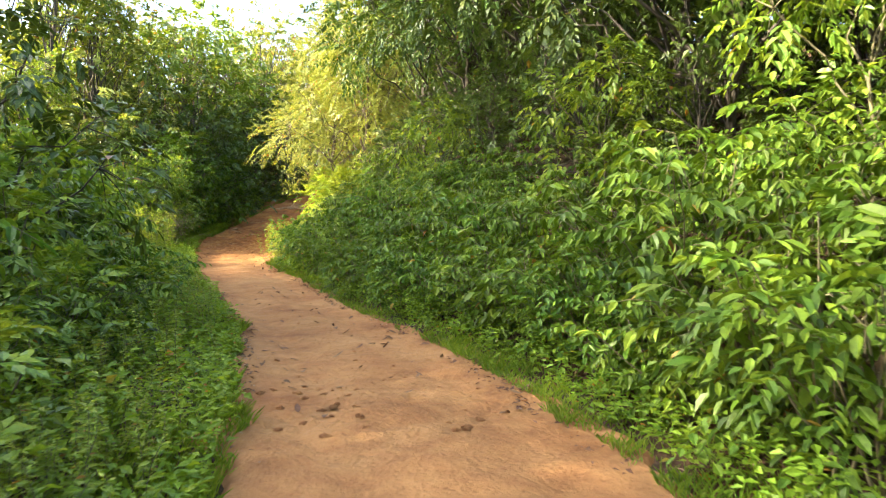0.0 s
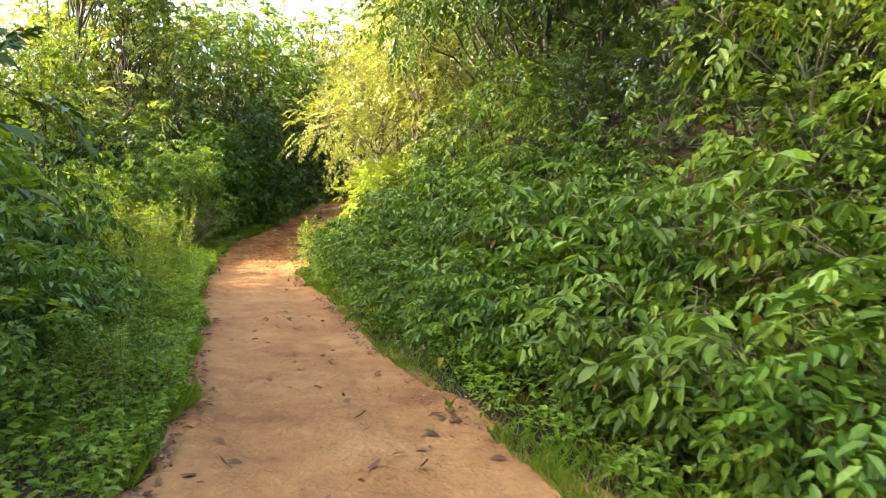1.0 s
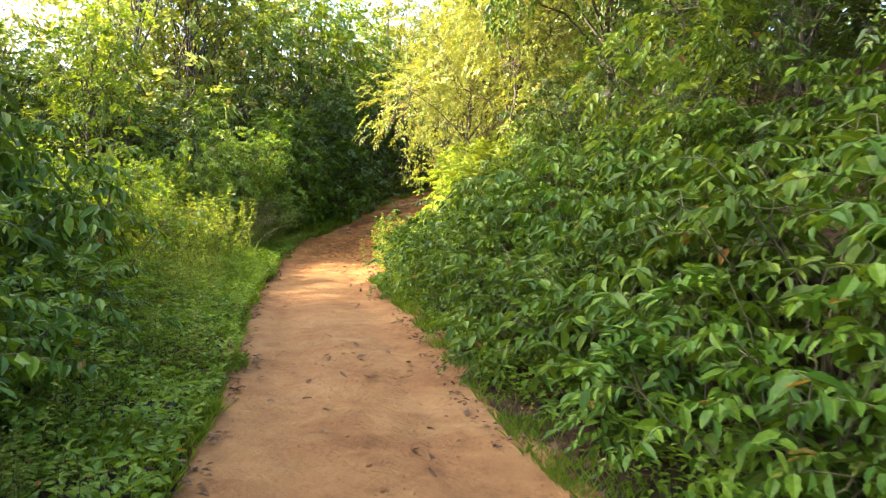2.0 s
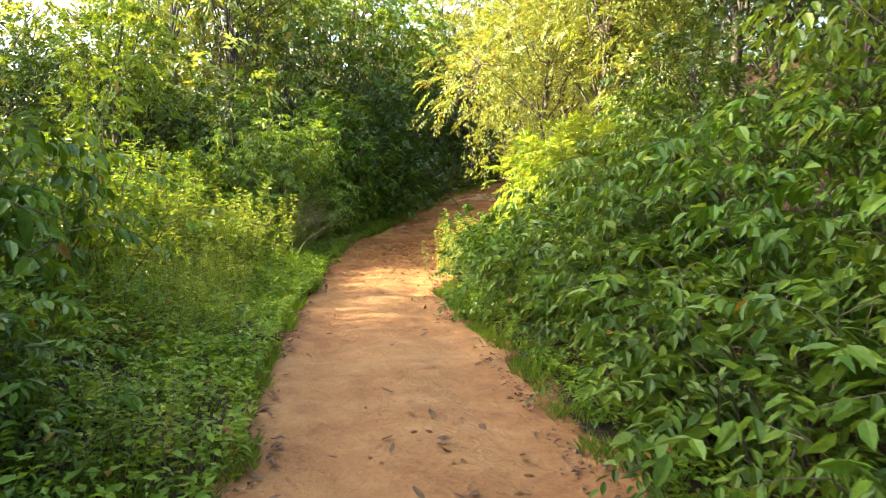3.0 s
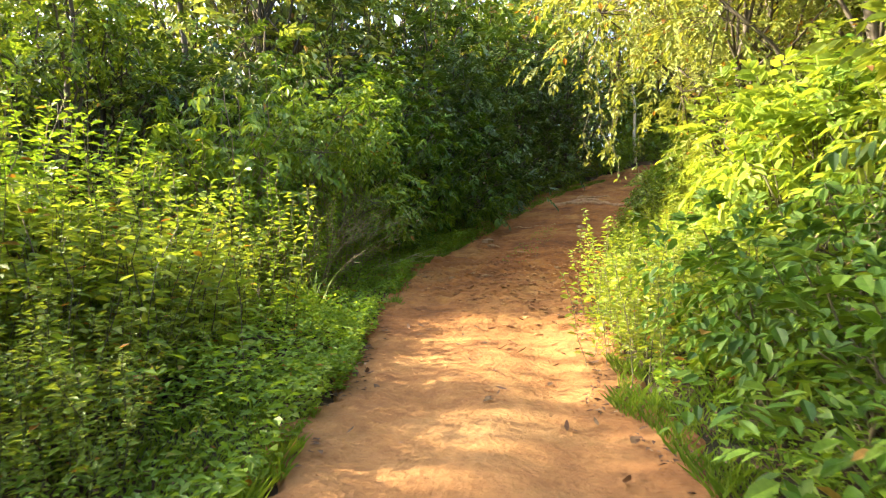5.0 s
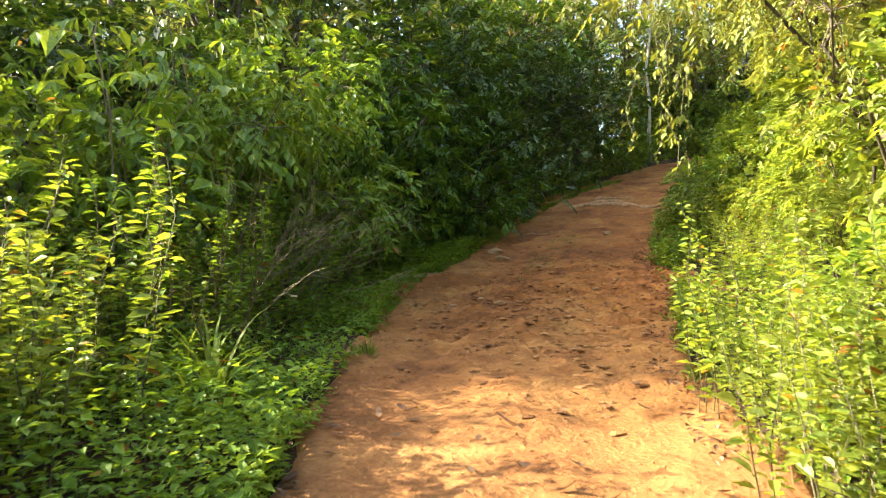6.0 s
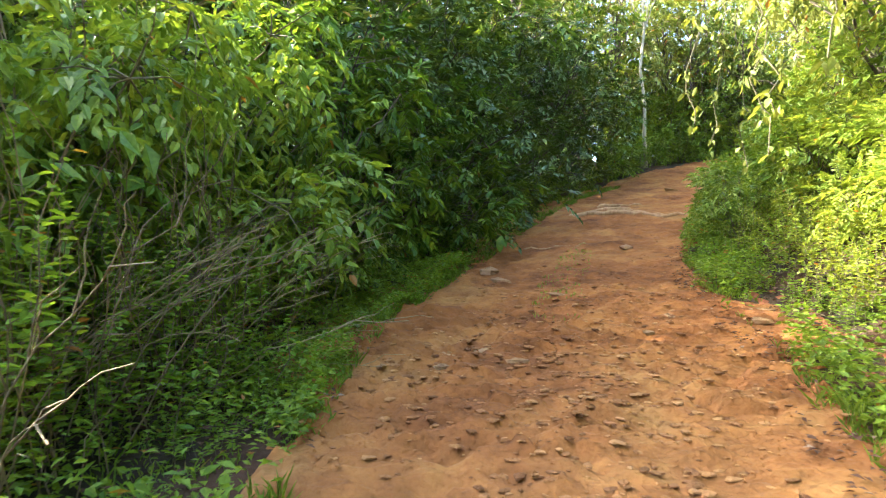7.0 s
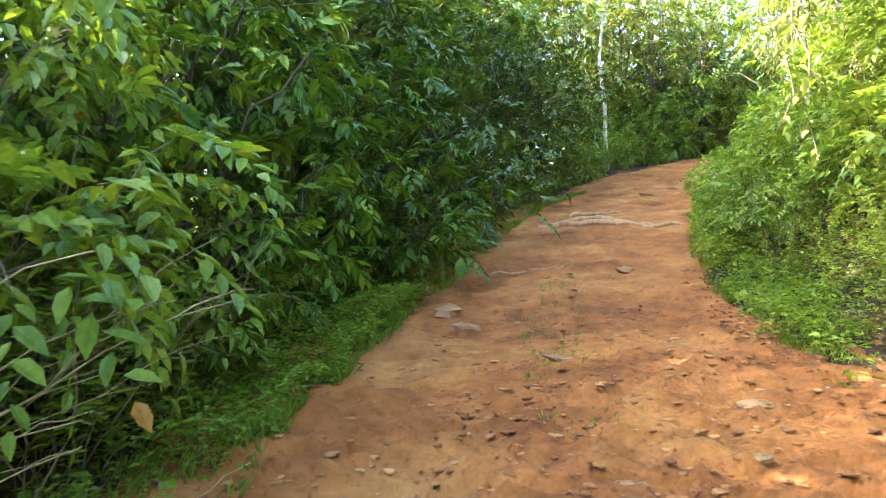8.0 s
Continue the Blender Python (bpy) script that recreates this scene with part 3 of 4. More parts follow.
thicket = tag_all([frond_bush(s, "thicket_shrub", 2.2, 3.0, 13, 11, 4, 0.15, 0.44, LEAF_MID, 0.42, 0.45, 0.3, False, 0, DRY_TWIG, 0.008) for s in (8, 9, 10)],
    "tall thicket shrub with thin pale stems and hanging leaves", "shrub")
small = tag_all([bush(s, "small_leaved_bush", 1.7, 1.6, 125, 8, 0.138, 0.5, LEAF_MID, 0.45, 0.28, False) for s in (11, 12, 13)],
    "dense green bush with small leaves", "bush")
young = tag_all([bush(s, "young_bush", 1.5, 1.5, 130, 8, 0.112, 0.5, LEAF_YELLOW, 0.3, 0.26) for s in (21, 22)],
    "yellow-green bush with fresh leaves beside the track", "bush")
weeds = tag_all([weed(s, "weed_clump", 1.25, 24, LEAF_YELLOW, 0.1, 0.95, 0.048) for s in (31, 32, 33)],
    "tall yellow-green weeds on leafy stalks", "weed")
tangle = tag_all([weed(s, "straggling_shrub", 1.9, 15, LEAF_HERB, 0.12, 0.9, 0.085, DRY_TWIG, 0.008, 0.3) for s in (35, 36, 37)],
    "straggling green shrub with thin pale visible stems", "shrub")
herbs = tag_all([weed(s, "herb_clump", 0.5, 24, LEAF_HERB, 0.11, 0.75, fine=False) for s in (41, 42)],
    "low green leafy herbs on the verge", "herb")
trees = tag_all([tree(s, "tree", h, w, 0.3, 330, 8, 0.205, 0.5, LEAF_TREE, BARK, 0.4, 0.38) for s, h, w in ((51, 7.5, 4.2), (52, 8.5, 4.4), (53, 6.5, 4.0))],
    "broad-leaved tree with a dense green crown", "tree")
dark_trees = tag_all([tree(s, "dark_tree", h, w, 0.1, 300, 8, 0.215, 0.5, LEAF_DARK, SHADED_BARK, 0.35, 0.36) for s, h, w in ((61, 6.0, 3.8), (62, 7.0, 4.0))],
    "dark green tree leafed down to the ground", "tree")
leafy_trees = tag_all([tree(s, "large_leaved_tree", h, 3.0, 0.12, 370, 8, 0.20, 0.40, LEAF_BROAD, BARK, 0.6, 0.24, 0.0, 0.06, True, 16, 0.26, 50) for s, h in ((65, 5.2), (66, 4.6))],
    "large-leaved tree with drooping glossy leaves", "tree")
bank_trees = tag_all([tree(s, "bank_tree", h, w, 0.46, 740, 9, 0.15, 0.54, LEAF_DARK, SHADED_BARK, 0.5, 0.36, -0.05, 0.09, False, 18, 0.27) for s, h, w in ((68, 5.6, 4.4), (69, 6.2, 4.6))],
    "dark green tree spreading low over the bank", "tree")
hanging = tag_all([tree(s, "overhanging_tree", h, w, 0.26, 1650, 9, 0.128, 0.5, LEAF_LIGHT, BARK, 0.42, 0.36, blob_count=18, size=0.28) for s, h, w in ((71, 7.5, 4.6), (72, 8.5, 4.8))],
    "sunlit tree with drooping leafy twigs overhanging the track", "tree")
far_trees = tag_all([tree(s, "tree", h, w, 0.25, 210, 8, 0.28, 0.5, LEAF_TREE, BARK, 0.5, 0.5) for s, h, w in ((55, 7.5, 4.2), (56, 8.5, 4.6))],
    "broad-leaved tree beyond the track, for background and shade", "tree")
light_trees = tag_all([tree(s, "tree", h, w, 0.3, 240, 8, 0.26, 0.48, LEAF_LIGHT, BARK, 0.5, 0.5) for s, h, w in ((57, 8.5, 4.4), (58, 9.5, 4.8))],
    "tall tree of the wood with a thin pale green crown", "tree")
saplings = tag_all([tree(s, "sapling", 3.4, 2.2, 0.3, 290, 8, 0.15, 0.47, LEAF_MID, STEM, 0.7, 0.36, 0.05, 0.035, True, 8, 0.3) for s in (81, 82)],
    "slender sapling with long drooping leaves", "sapling")
# high crowns planted only to block the low sun
shade_trees = tag_all([tree(99, "tall_tree", 10.0, 3.6, 0.7, 420, 8, 0.19, 0.46, LEAF_TREE, SHADED_BARK, 0.5, 0.36, 0.0, 0.09, False, 14, 0.3)],
    "tall tree with a high crown, added for its shade", "tree")
tall_trees = tag_all([tree(s, "tall_tree", h, w, 0.45, 460, 8, 0.17, 0.46, LEAF_MID, SHADED_BARK, 0.5, 0.36, 0.0, 0.075, False, 14, 0.3) for s, h, w in ((97, 7.6, 2.7), (98, 8.0, 3.4))],
    "tall tree with a high crown, added for its shade", "tree")
climbers = tag_all([tree(95, "climber_clad_tree", 8.0, 2.7, 0.4, 800, 8, 0.15, 0.6, LEAF_MID, BARK, 0.5, 0.35, 0.0, 0.1, False, 11, 0.36)],
    "tree smothered in sunlit green climbers", "tree")
pale_trees = tag_all([tree(91, "pale_trunked_tree", 14.5, 4.0, 0.72, 420, 8, 0.2, 0.42, LEAF_LIGHT, PALE_BARK, 0.5, 0.4, 0.0, 0.085, False, 9)],
    "slender tree with a pale straight trunk and light crown", "tree")
used = set()


def plant(kinds, x, y, size=1.0, tall=1.0, turn=None, sink=0.03, label="", k=None):
    """Sets one plant of that kind on the ground: the first use takes the built one itself, later ones copies."""
    rng = np.random.default_rng(int(abs(x * 131 + y * 977) * 10))
    ob = kinds[k if k is not None else int(rng.integers(len(kinds)))]
    turn = rng.uniform(0, 360) if turn is None else turn
    m = pose(x, y, float(land(x, y)) - sink, rng.normal(0, 2), rng.normal(0, 2), turn) @ Matrix.Diagonal((size, size, size * tall, 1))
    if ob.name in used:
        ob = copy_thing(ob, Matrix())
    ob.matrix_basis = m
    used.add(ob.name)
    return tagged(ob, label) if label else ob


rnd = random.Random(5)


def gully_line(y):
    return right_of(y) + 0.5 + 0.06 * wavy(y * 1.5, y * 0.2, 2.0)


def bare(x, y):
    """The strip of bare earth and the gully at the foot of the bank."""
    off = x - right_of(y) + 0.15 * wavy(y * 2.3, x * 2.3, 4.0)
    shelf = (y > 27.8) & (y < 30.3) & (off > -0.2) & (off < 0.8)
    return shelf | ((y > 26.2) & (y < 31.0) & (np.abs(x - gully_line(y)) < 0.2))


def along(edge, side, off, lo, hi, step, kinds, size, tall=1.0, loose=0.2):
    """A row of plants at a distance beside the track."""
    y = lo
    while y < hi:
        x = float(edge(y)) + side * (off + rnd.uniform(-loose, loose))
        kind = kinds[rnd.randrange(len(kinds))]
        grown = size * rnd.uniform(0.88, 1.12), tall * rnd.uniform(0.92, 1.1)
        trodden = 24.1 < y < 26.4 and 0 < x - right_of(y) < 1.2
        if not bare(x, y) and not trodden:
            plant(kind, x, y, *grown)
        y += step * rnd.uniform(0.85, 1.15)


# right bank: bushes up the slope, a hollow behind them, then the trees
along(right_of, 1, 0.72, 3.6, 20.6, 0.8, [near_broad, near_small], 0.84, 0.9, 0.12)
along(right_of, 1, 1.6, 3.4, 21.0, 1.0, [broad], 0.95, 0.95)
along(right_of, 1, 4.5, 3.6, 22.0, 1.8, [bank_trees], 1.0, 1.0, 0.3)
along(right_of, 1, 6.8, 4.6, 24.0, 1.8, [dark_trees], 0.95, 1.0, 0.4)
along(right_of, 1, 2.6, 3.8, 15.0, 1.5, [broad], 0.8, 0.9, 0.3)
along(right_of, 1, 3.2, 20.5, 24.5, 1.1, [broad], 1.0, 1.0, 0.4)
along(right_of, 1, 2.9, 14.0, 20.5, 1.2, [broad], 0.8, 0.9, 0.2)
along(right_of, 1, 3.6, 9.0, 20.0, 1.3, [dark_trees], 0.38, 1.0, 0.3)
along(right_of, 1, 5.2, 5.0, 20.0, 1.6, [dark_trees], 0.5, 1.0, 0.3)
for x, yy, s in ((3.6, 5.9, 0.75), (2.2, 9.6, 0.7), (-0.2, 15.0, 0.75)):
    plant(saplings, x, yy, s)
for x, yy, s in ((7.6, 4.5, 0.9), (7.2, 8.0, 0.95), (6.2, 11.5, 1.0), (6.8, 15.0, 1.1), (4.2, 20.0, 1.1), (2.4, 25.0, 1.1), (8.6, 10.5, 1.1)):
    plant(trees, x, yy, s)
# sunlit trees that lean over the track
for x, yy, s, k in ((-3.9, 27.8, 0.95, 0), (-3.7, 31.0, 1.0, 1), (-3.0, 24.6, 0.85, 0), (-4.3, 25.9, 0.7, 1), (-2.6, 26.6, 0.9, 1), (-1.2, 28.0, 1.1, 1), (-3.7, 35.0, 0.95, 0)):
    plant(hanging, x, yy, s, k=k)
for x, yy, s in ((-3.4, 39.5, 0.85), (-2.4, 44.5, 0.85)):
    plant(light_trees, x, yy, s)
along(right_of, 1, 1.0, 21.2, 26.0, 0.75, [young], 0.9, 1.0, 0.15)
along(right_of, 1, 2.0, 21.0, 27.0, 0.9, [young], 1.15, 1.1)
along(right_of, 1, 0.5, 21.5, 24.8, 0.42, [weeds], 0.8, 1.15, 0.1)
along(right_of, 1, 0.3, 22.2, 24.4, 0.4, [weeds], 0.55, 1.3, 0.08)
along(right_of, 1, 2.0, 26.6, 33, 0.9, [young], 1.0)
along(right_of, 1, 1.7, 33, 50, 1.2, [small], 1.0)
along(right_of, 1, 3.2, 27.2, 48, 1.6, [small], 1.25)
along(right_of, 1, 0.55, 26.2, 36, 0.7, [herbs], 0.75, 0.8)
along(right_of, 1, 1.0, 27.4, 36, 0.8, [weeds, herbs], 0.7, 1.0)
along(right_of, 1, 1.5, 26.6, 33, 0.65, [young, herbs, weeds], 0.7)
along(right_of, 1, 0.7, 33, 48, 0.8, [herbs, small], 0.75)
# left side, up to the gap in the trees
along(left_of, -1, 1.5, 2.0, 13.6, 0.95, [small, small, broad], 0.74, 0.9, 0.15)
along(left_of, -1, 0.7, 2.5, 15.0, 0.55, [herbs, herbs, weeds], 0.55, 1.0, 0.35)
along(left_of, -1, 2.6, 4.4, 14.2, 1.1, [small, broad], 1.1, 1.1)
along(left_of, -1, 3.8, 4.4, 14.2, 1.4, [small, broad], 1.4, 1.2)
# the last three stand out of view, added for the shade they cast
for x, yy, s in ((-9.6, 11.6, 0.7), (-12.6, 12.6, 0.9), (-11.6, 11.2, 1.1), (-12.8, 10.2, 1.3)):
    plant(trees, x, yy, s)
plant(far_trees, -17.0, 12.0)
plant(dark_trees, -5.3, 8.1, 0.72)
# tall trees added out of view to keep the low sun off the first stretch
for x, yy, s in ((-20, 6.0, 1.6), (-18.4, 2.4, 1.35), (-17.6, -3.8, 1.5), (-20.5, -1.6, 1.6), (-22.4, 6.4, 1.5), (-22.6, 2.6, 1.6), (-25.2, 2.6, 1.6), (-20.0, -4.5, 1.6), (-22.5, 0.0, 1.7), (-23.5, 4.5, 1.6), (-21.0, 9.0, 1.5), (-18.6, 4.4, 1.3), (-18.2, 0.2, 1.4)):
    plant(far_trees, x, yy, s, 1.16)
for x, yy, s in ((-15.0, -1.0, 1.2), (-15.8, 1.4, 1.1), (-15.6, 4.6, 1.1), (-13.6, -4.2, 1.5), (-12.4, -6.6, 1.5)):
    plant(tall_trees, x, yy, s)
for x, yy, s in ((-8.3, 17.0, 0.75), (-8.9, 18.2, 0.8), (-9.5, 19.2, 1.35), (-9.8, 19.7, 1.2), (-10.3, 20.3, 1.0), (-11.1, 21.2, 1.0), (-10.9, 21.9, 0.95), (-11.7, 22.6, 1.1), (-11.0, 23.4, 0.8), (-10.6, 19.0, 1.5), (-8.4, 16.0, 0.8), (-9.8, 17.8, 1.15), (-12.2, 19.4, 1.5), (-8.6, 19.0, 0.65), (-9.0, 16.8, 1.0), (-10.9, 17.6, 1.3)):
    plant(weeds, x, yy, s, 1.1)
for x, yy, s in ((-11.9, 18.4, 0.95), (-12.6, 21.2, 1.15), (-13.6, 19.6, 1.0), (-10.2, 19.8, 1.1), (-10.4, 17.2, 1.0), (-9.4, 18.8, 0.8), (-11.9, 23.6, 0.9)):
    plant(young, x, yy, s)
plant(climbers, -14.6, 23.6, 0.86)
# shrubs and low trees added to break up the sun on the track
for x, yy, s in ((-10.7, 17.6, 1.3), (-10.9, 18.4, 1.4), (-10.6, 19.1, 1.35), (-10.9, 19.8, 1.45), (-10.7, 20.5, 1.35), (-11.5, 19.4, 1.5), (-11.6, 20.4, 1.5)):
    plant(tangle, x, yy, s)
for x, yy, s in ((-12.8, 17.6, 0.46), (-13.2, 18.8, 0.46)):
    plant(dark_trees, x, yy, s)
for x, yy, s in ((-14.9, 24.6, 0.75), (-15.4, 26.2, 0.8), (-14.9, 27.9, 0.78), (-17.6, 25.8, 0.9), (-18.8, 24.2, 0.9)):
    plant(dark_trees, x, yy, s)
for yy, s in ((17.4, 0.95), (18.0, 1.2), (18.5, 0.85), (19.0, 1.35), (19.6, 1.15), (20.1, 1.3), (20.5, 0.9), (20.9, 1.2)):
    plant(weeds, -9.4 + 0.35 * math.sin(yy * 5), yy, s, 1.12)
# very tall trees out of view, added to shade the right bank
for x, yy, s in ((-22.0, 9.2, 1.7), (-21.5, 11.0, 1.7), (-22.2, 12.8, 1.65), (-22.4, 7.2, 1.9), (-22.0, 5.2, 1.9), (-24.5, 8.6, 2.0), (-24.5, 11.4, 1.9)):
    plant(shade_trees, x, yy, s)
for x, yy, s in ((-12.0, 24.0, 1.3), (-12.6, 24.8, 1.4), (-11.7, 24.6, 1.2)):
    plant(tangle, x, yy, s)
for x, yy, s in ((-9.9, 21.5, 0.8), (-10.2, 22.0, 1.05), (-10.8, 21.4, 1.1), (-10.5, 22.7, 1.0), (-11.3, 22.3, 1.1)):
    plant(weeds, x, yy, s)
# mostly added to trim the edges of the sunlit stripe
for x, yy, s in ((-11.2, 22.3, 1.3), (-12.0, 22.2, 1.4), (-9.9, 23.1, 0.75), (-10.6, 23.2, 0.85), (-11.6, 21.6, 0.9)):
    plant(tangle, x, yy, s)
plant(young, -12.9, 19.0, 1.3, 1.15)
for x, yy, s in ((-14.8, 21.4, 0.6), (-15.4, 18.2, 0.65), (-16.4, 20.2, 0.8)):
    plant(leafy_trees, x, yy, s)
for x, yy, s in ((-8.9, 14.6, 1.2), (-8.9, 13.6, 1.4), (-7.6, 13.9, 1.0)):
    plant(near_broad, x, yy, s, 1.3)
plant(thicket, -7.7, 15.5, 1.0)
plant(trees, -17.6, 22.6, 0.7, k=2)
for x, yy, s in ((-19.0, 26.0, 1.0), (-20.6, 23.8, 1.0), (-18.2, 28.4, 1.0), (-21.4, 20.6, 1.0), (-20.0, 17.4, 0.9), (-17.6, 14.4, 0.9)):
    plant(dark_trees, x, yy, s)
plant(trees, -16.6, 20.5, 0.65, k=0)
for x, yy, s in ((-13.2, 17.0, 1.4), (-14.2, 18.6, 1.6), (-14.6, 20.6, 1.6), (-13.6, 15.4, 1.5), (-15.6, 22.4, 1.7), (-16.0, 18.2, 1.7), (-17.0, 21.4, 1.8)):
    plant(small, x, yy, s)
along(left_of, -1, 0.95, 14.6, 19.4, 0.8, [weeds, herbs], 0.5)
along(left_of, -1, 1.6, 15.0, 19.8, 0.8, [weeds], 0.72)
plant(small, -12.6, 24.0, 1.3, 1.3)
plant(dark_trees, -13.6, 25.6, 0.7)
for x, yy, s in ((-17.5, 20.0, 0.7), (-16.6, 17.2, 0.7), (-18.0, 23.4, 0.8), (-15.4, 15.0, 0.7)):
    plant(dark_trees, x, yy, s)
# left side beyond the gap: a thicket that leans over the verge, then dark trees leafed to the ground
plant(tangle, -11.2, 24.0, 0.9)
along(left_of, -1, 1.1, 23.6, 28.6, 0.7, [tangle], 0.72, 0.95, 0.2)
along(left_of, -1, 1.75, 23.4, 30.0, 0.85, [thicket, tangle], 0.95, 1.0, 0.25)
along(left_of, -1, 2.7, 23.6, 30.0, 1.0, [thicket], 1.15, 1.1, 0.3)
along(left_of, -1, 4.0, 26.4, 31, 1.5, [dark_trees, leafy_trees], 0.78, 1.0, 0.4)
along(left_of, -1, 0.75, 20.0, 34, 0.55, [herbs], 0.5, 0.75, 0.4)
along(left_of, -1, 0.9, 29.0, 48, 1.2, [small], 0.55, 0.9)
along(left_of, -1, 1.65, 29.0, 34.0, 1.3, [leafy_trees], 0.8, 0.95, 0.2)
along(left_of, -1, 1.9, 33.5, 46.5, 1.7, [dark_trees, dark_trees, leafy_trees], 0.82)
along(left_of, -1, 3.4, 29.4, 47, 2.1, [dark_trees], 0.95)
along(left_of, -1, 5.8, 30.4, 58, 2.4, [far_trees, light_trees], 1.3)
along(left_of, -1, 8.4, 31.0, 60, 3.0, [light_trees, far_trees], 1.2)
# high crowns added to shade the right bank and narrow the sun stripe
plant(shade_trees, -15.9, 30.6, 1.15)
plant(shade_trees, -16.6, 28.4, 1.15, 1.3)
plant(shade_trees, -20.5, 15.6, 1.02, 1.22)
plant(shade_trees, -20.6, 21.2, 0.98)
for x, yy, s in ((-19.6, 27.6, 1.1), (-21.6, 26.0, 1.1), (-22.0, 30.4, 1.2)):
    plant(dark_trees, x, yy, s)
for x, yy, s in ((-20.5, 31.5, 1.0), (-23.0, 29.0, 1.1), (-24.5, 34.0, 1.2), (-27.0, 27.0, 1.2)):
    plant(light_trees, x, yy, s)
along(right_of, 1, 3.4, 42, 54, 3.2, [tall_trees], 1.25, 1.0, 0.4)
for x, yy, s in ((-10.9, 25.6, 0.85), (-11.2, 27.0, 0.95)):
    plant(saplings, x, yy, s)
plant(pale_trees, -8.5, 52.5)
for x, yy, s in ((-12.6, 51.0, 1.0), (-11.2, 47.6, 0.9), (-11.6, 49.4, 0.95), (-13.4, 48.6, 1.1), (-14.6, 46.0, 1.1)):
    plant(dark_trees, x, yy, s)
for x, yy, s in ((-12.5, 61.0, 1.2), (-9.4, 63.5, 1.3), (-6.0, 66.0, 1.3), (-15.5, 57.0, 1.2), (-2.5, 68.5, 1.3)):
    plant(light_trees, x, yy, s)
for x, yy, s in ((-7.4, 55.0, 1.3), (-6.2, 56.4, 1.5), (-4.7, 57.6, 1.6), (-3.0, 59.0, 1.6), (-1.4, 60.6, 1.7), (-9.2, 54.6, 1.5), (-7.6, 62.0, 2.2), (-5.4, 63.4, 2.2), (-3.4, 65.0, 2.2), (-1.0, 66.4, 2.2), (1.4, 68.0, 2.2)):
    plant(small, x, yy, s, 1.2)
for x, yy, s in ((-4.6, 59.6, 0.75), (-2.0, 62.6, 0.85), (-7.0, 59.2, 0.8)):
    plant(dark_trees, x, yy, s)
for x, yy, s in ((-10.0, 56.0, 0.9), (-7.6, 57.5, 1.0), (-5.6, 60.0, 1.1), (-3.0, 63.5, 1.1)):
    plant(light_trees, x, yy, s)
for x, yy, s in ((-6.5, 57.0, 1.0), (-4.0, 60.0, 1.1), (-2.4, 49.0, 0.9), (0.2, 53.5, 0.95)):
    plant(trees, x, yy, s)
for x, yy, s in ((-1.0, 64.0, 1.15), (1.5, 45.5, 1.1), (3.6, 57.0, 1.0), (1.0, 36, 1.1), (1.6, 31.5, 1.1), (7.5, 26, 1.2), (6.5, 61, 1.1), (-8, 63, 1.3), (4, 68, 1.2), (-3.5, 66, 1.2), (0.5, 60.5, 1.0)):
    plant(far_trees, x, yy, s)
along(left_of, -1, 1.1, 48, 66, 1.0, [small], 0.8, 1.0)
along(left_of, -1, 2.8, 53.4, 68, 1.4, [small], 1.6, 1.3)
# the wood closes behind the start
for x, yy, s in ((-7, -3.5, 0.9), (7, -2.5, 0.9), (-6.5, -8, 1.0), (6.5, -8, 1.0), (0.5, -17, 1.1), (-4, -15, 1.1), (5, -15, 1.1)):
    plant(far_trees, x, yy, s)


for kinds in (shade_trees, near_small, light_trees, thicket, bank_trees, tall_trees, climbers, tangle, broad, near_broad, small, young, weeds, herbs, trees, dark_trees, leafy_trees, hanging, far_trees, saplings, pale_trees):
    for spare in kinds:
        if spare.name not in used:
            for ob in (*spare.children_recursive, spare):
                bpy.data.objects.remove(ob)


# ---- ground cover, past counting ----
def scatter(rng, n, lo, hi, side, near, far, edge):
    """Points beside the track, thicker towards its edge."""
    y = rng.uniform(lo, hi, n)
    d = near + (far - near) * rng.random(n) ** 1.5
    x = edge(y) + side * (d - 0.16 * np.maximum(wavy(y * 2.4, y * 0.7, side * 3.0 + near), 0))
    return x, y


def grass(name, label, seed, n, lo, hi, side, near, far, edge, tall):
    rng = np.random.default_rng(seed)
    x, y = scatter(rng, n, lo, hi, side, near, far, edge)
    tuft = lattice(x, y, 3.1, seed)
    keep = wavy(x * 1.1, y * 1.1, seed) + 1.6 * (tuft - 0.5) + rng.normal(0, 0.3, n) - 2.0 * bare(x, y) > -0.3
    tuft = tuft[keep]
    x, y = x[keep], y[keep]
    n = len(x)
    base = np.stack([x, y, np.maximum(land(x, y), np.where((x > left_of(y)) & (x < right_of(y)), track_at(x, y), -99)) - 0.01], 1)
    turn = rng.uniform(0, 2 * math.pi, n)
    out = np.stack([np.cos(turn), np.sin(turn), rng.uniform(1.1, 3.0, n)], 1)
    length = tall * rng.uniform(0.4, 1.2, n) * (0.45 + 1.3 * tuft)
    me = leaf_mesh(name, base, out, np.stack([-np.cos(turn), -np.sin(turn), np.full(n, 0.6)], 1) + rng.normal(0, 0.2, (n, 3)), length, rng.uniform(0.006, 0.013, n) * (1 + tall), LEAF_GRASS, False)
    tagged(new(name, me), label, "grass", kind="stuff")


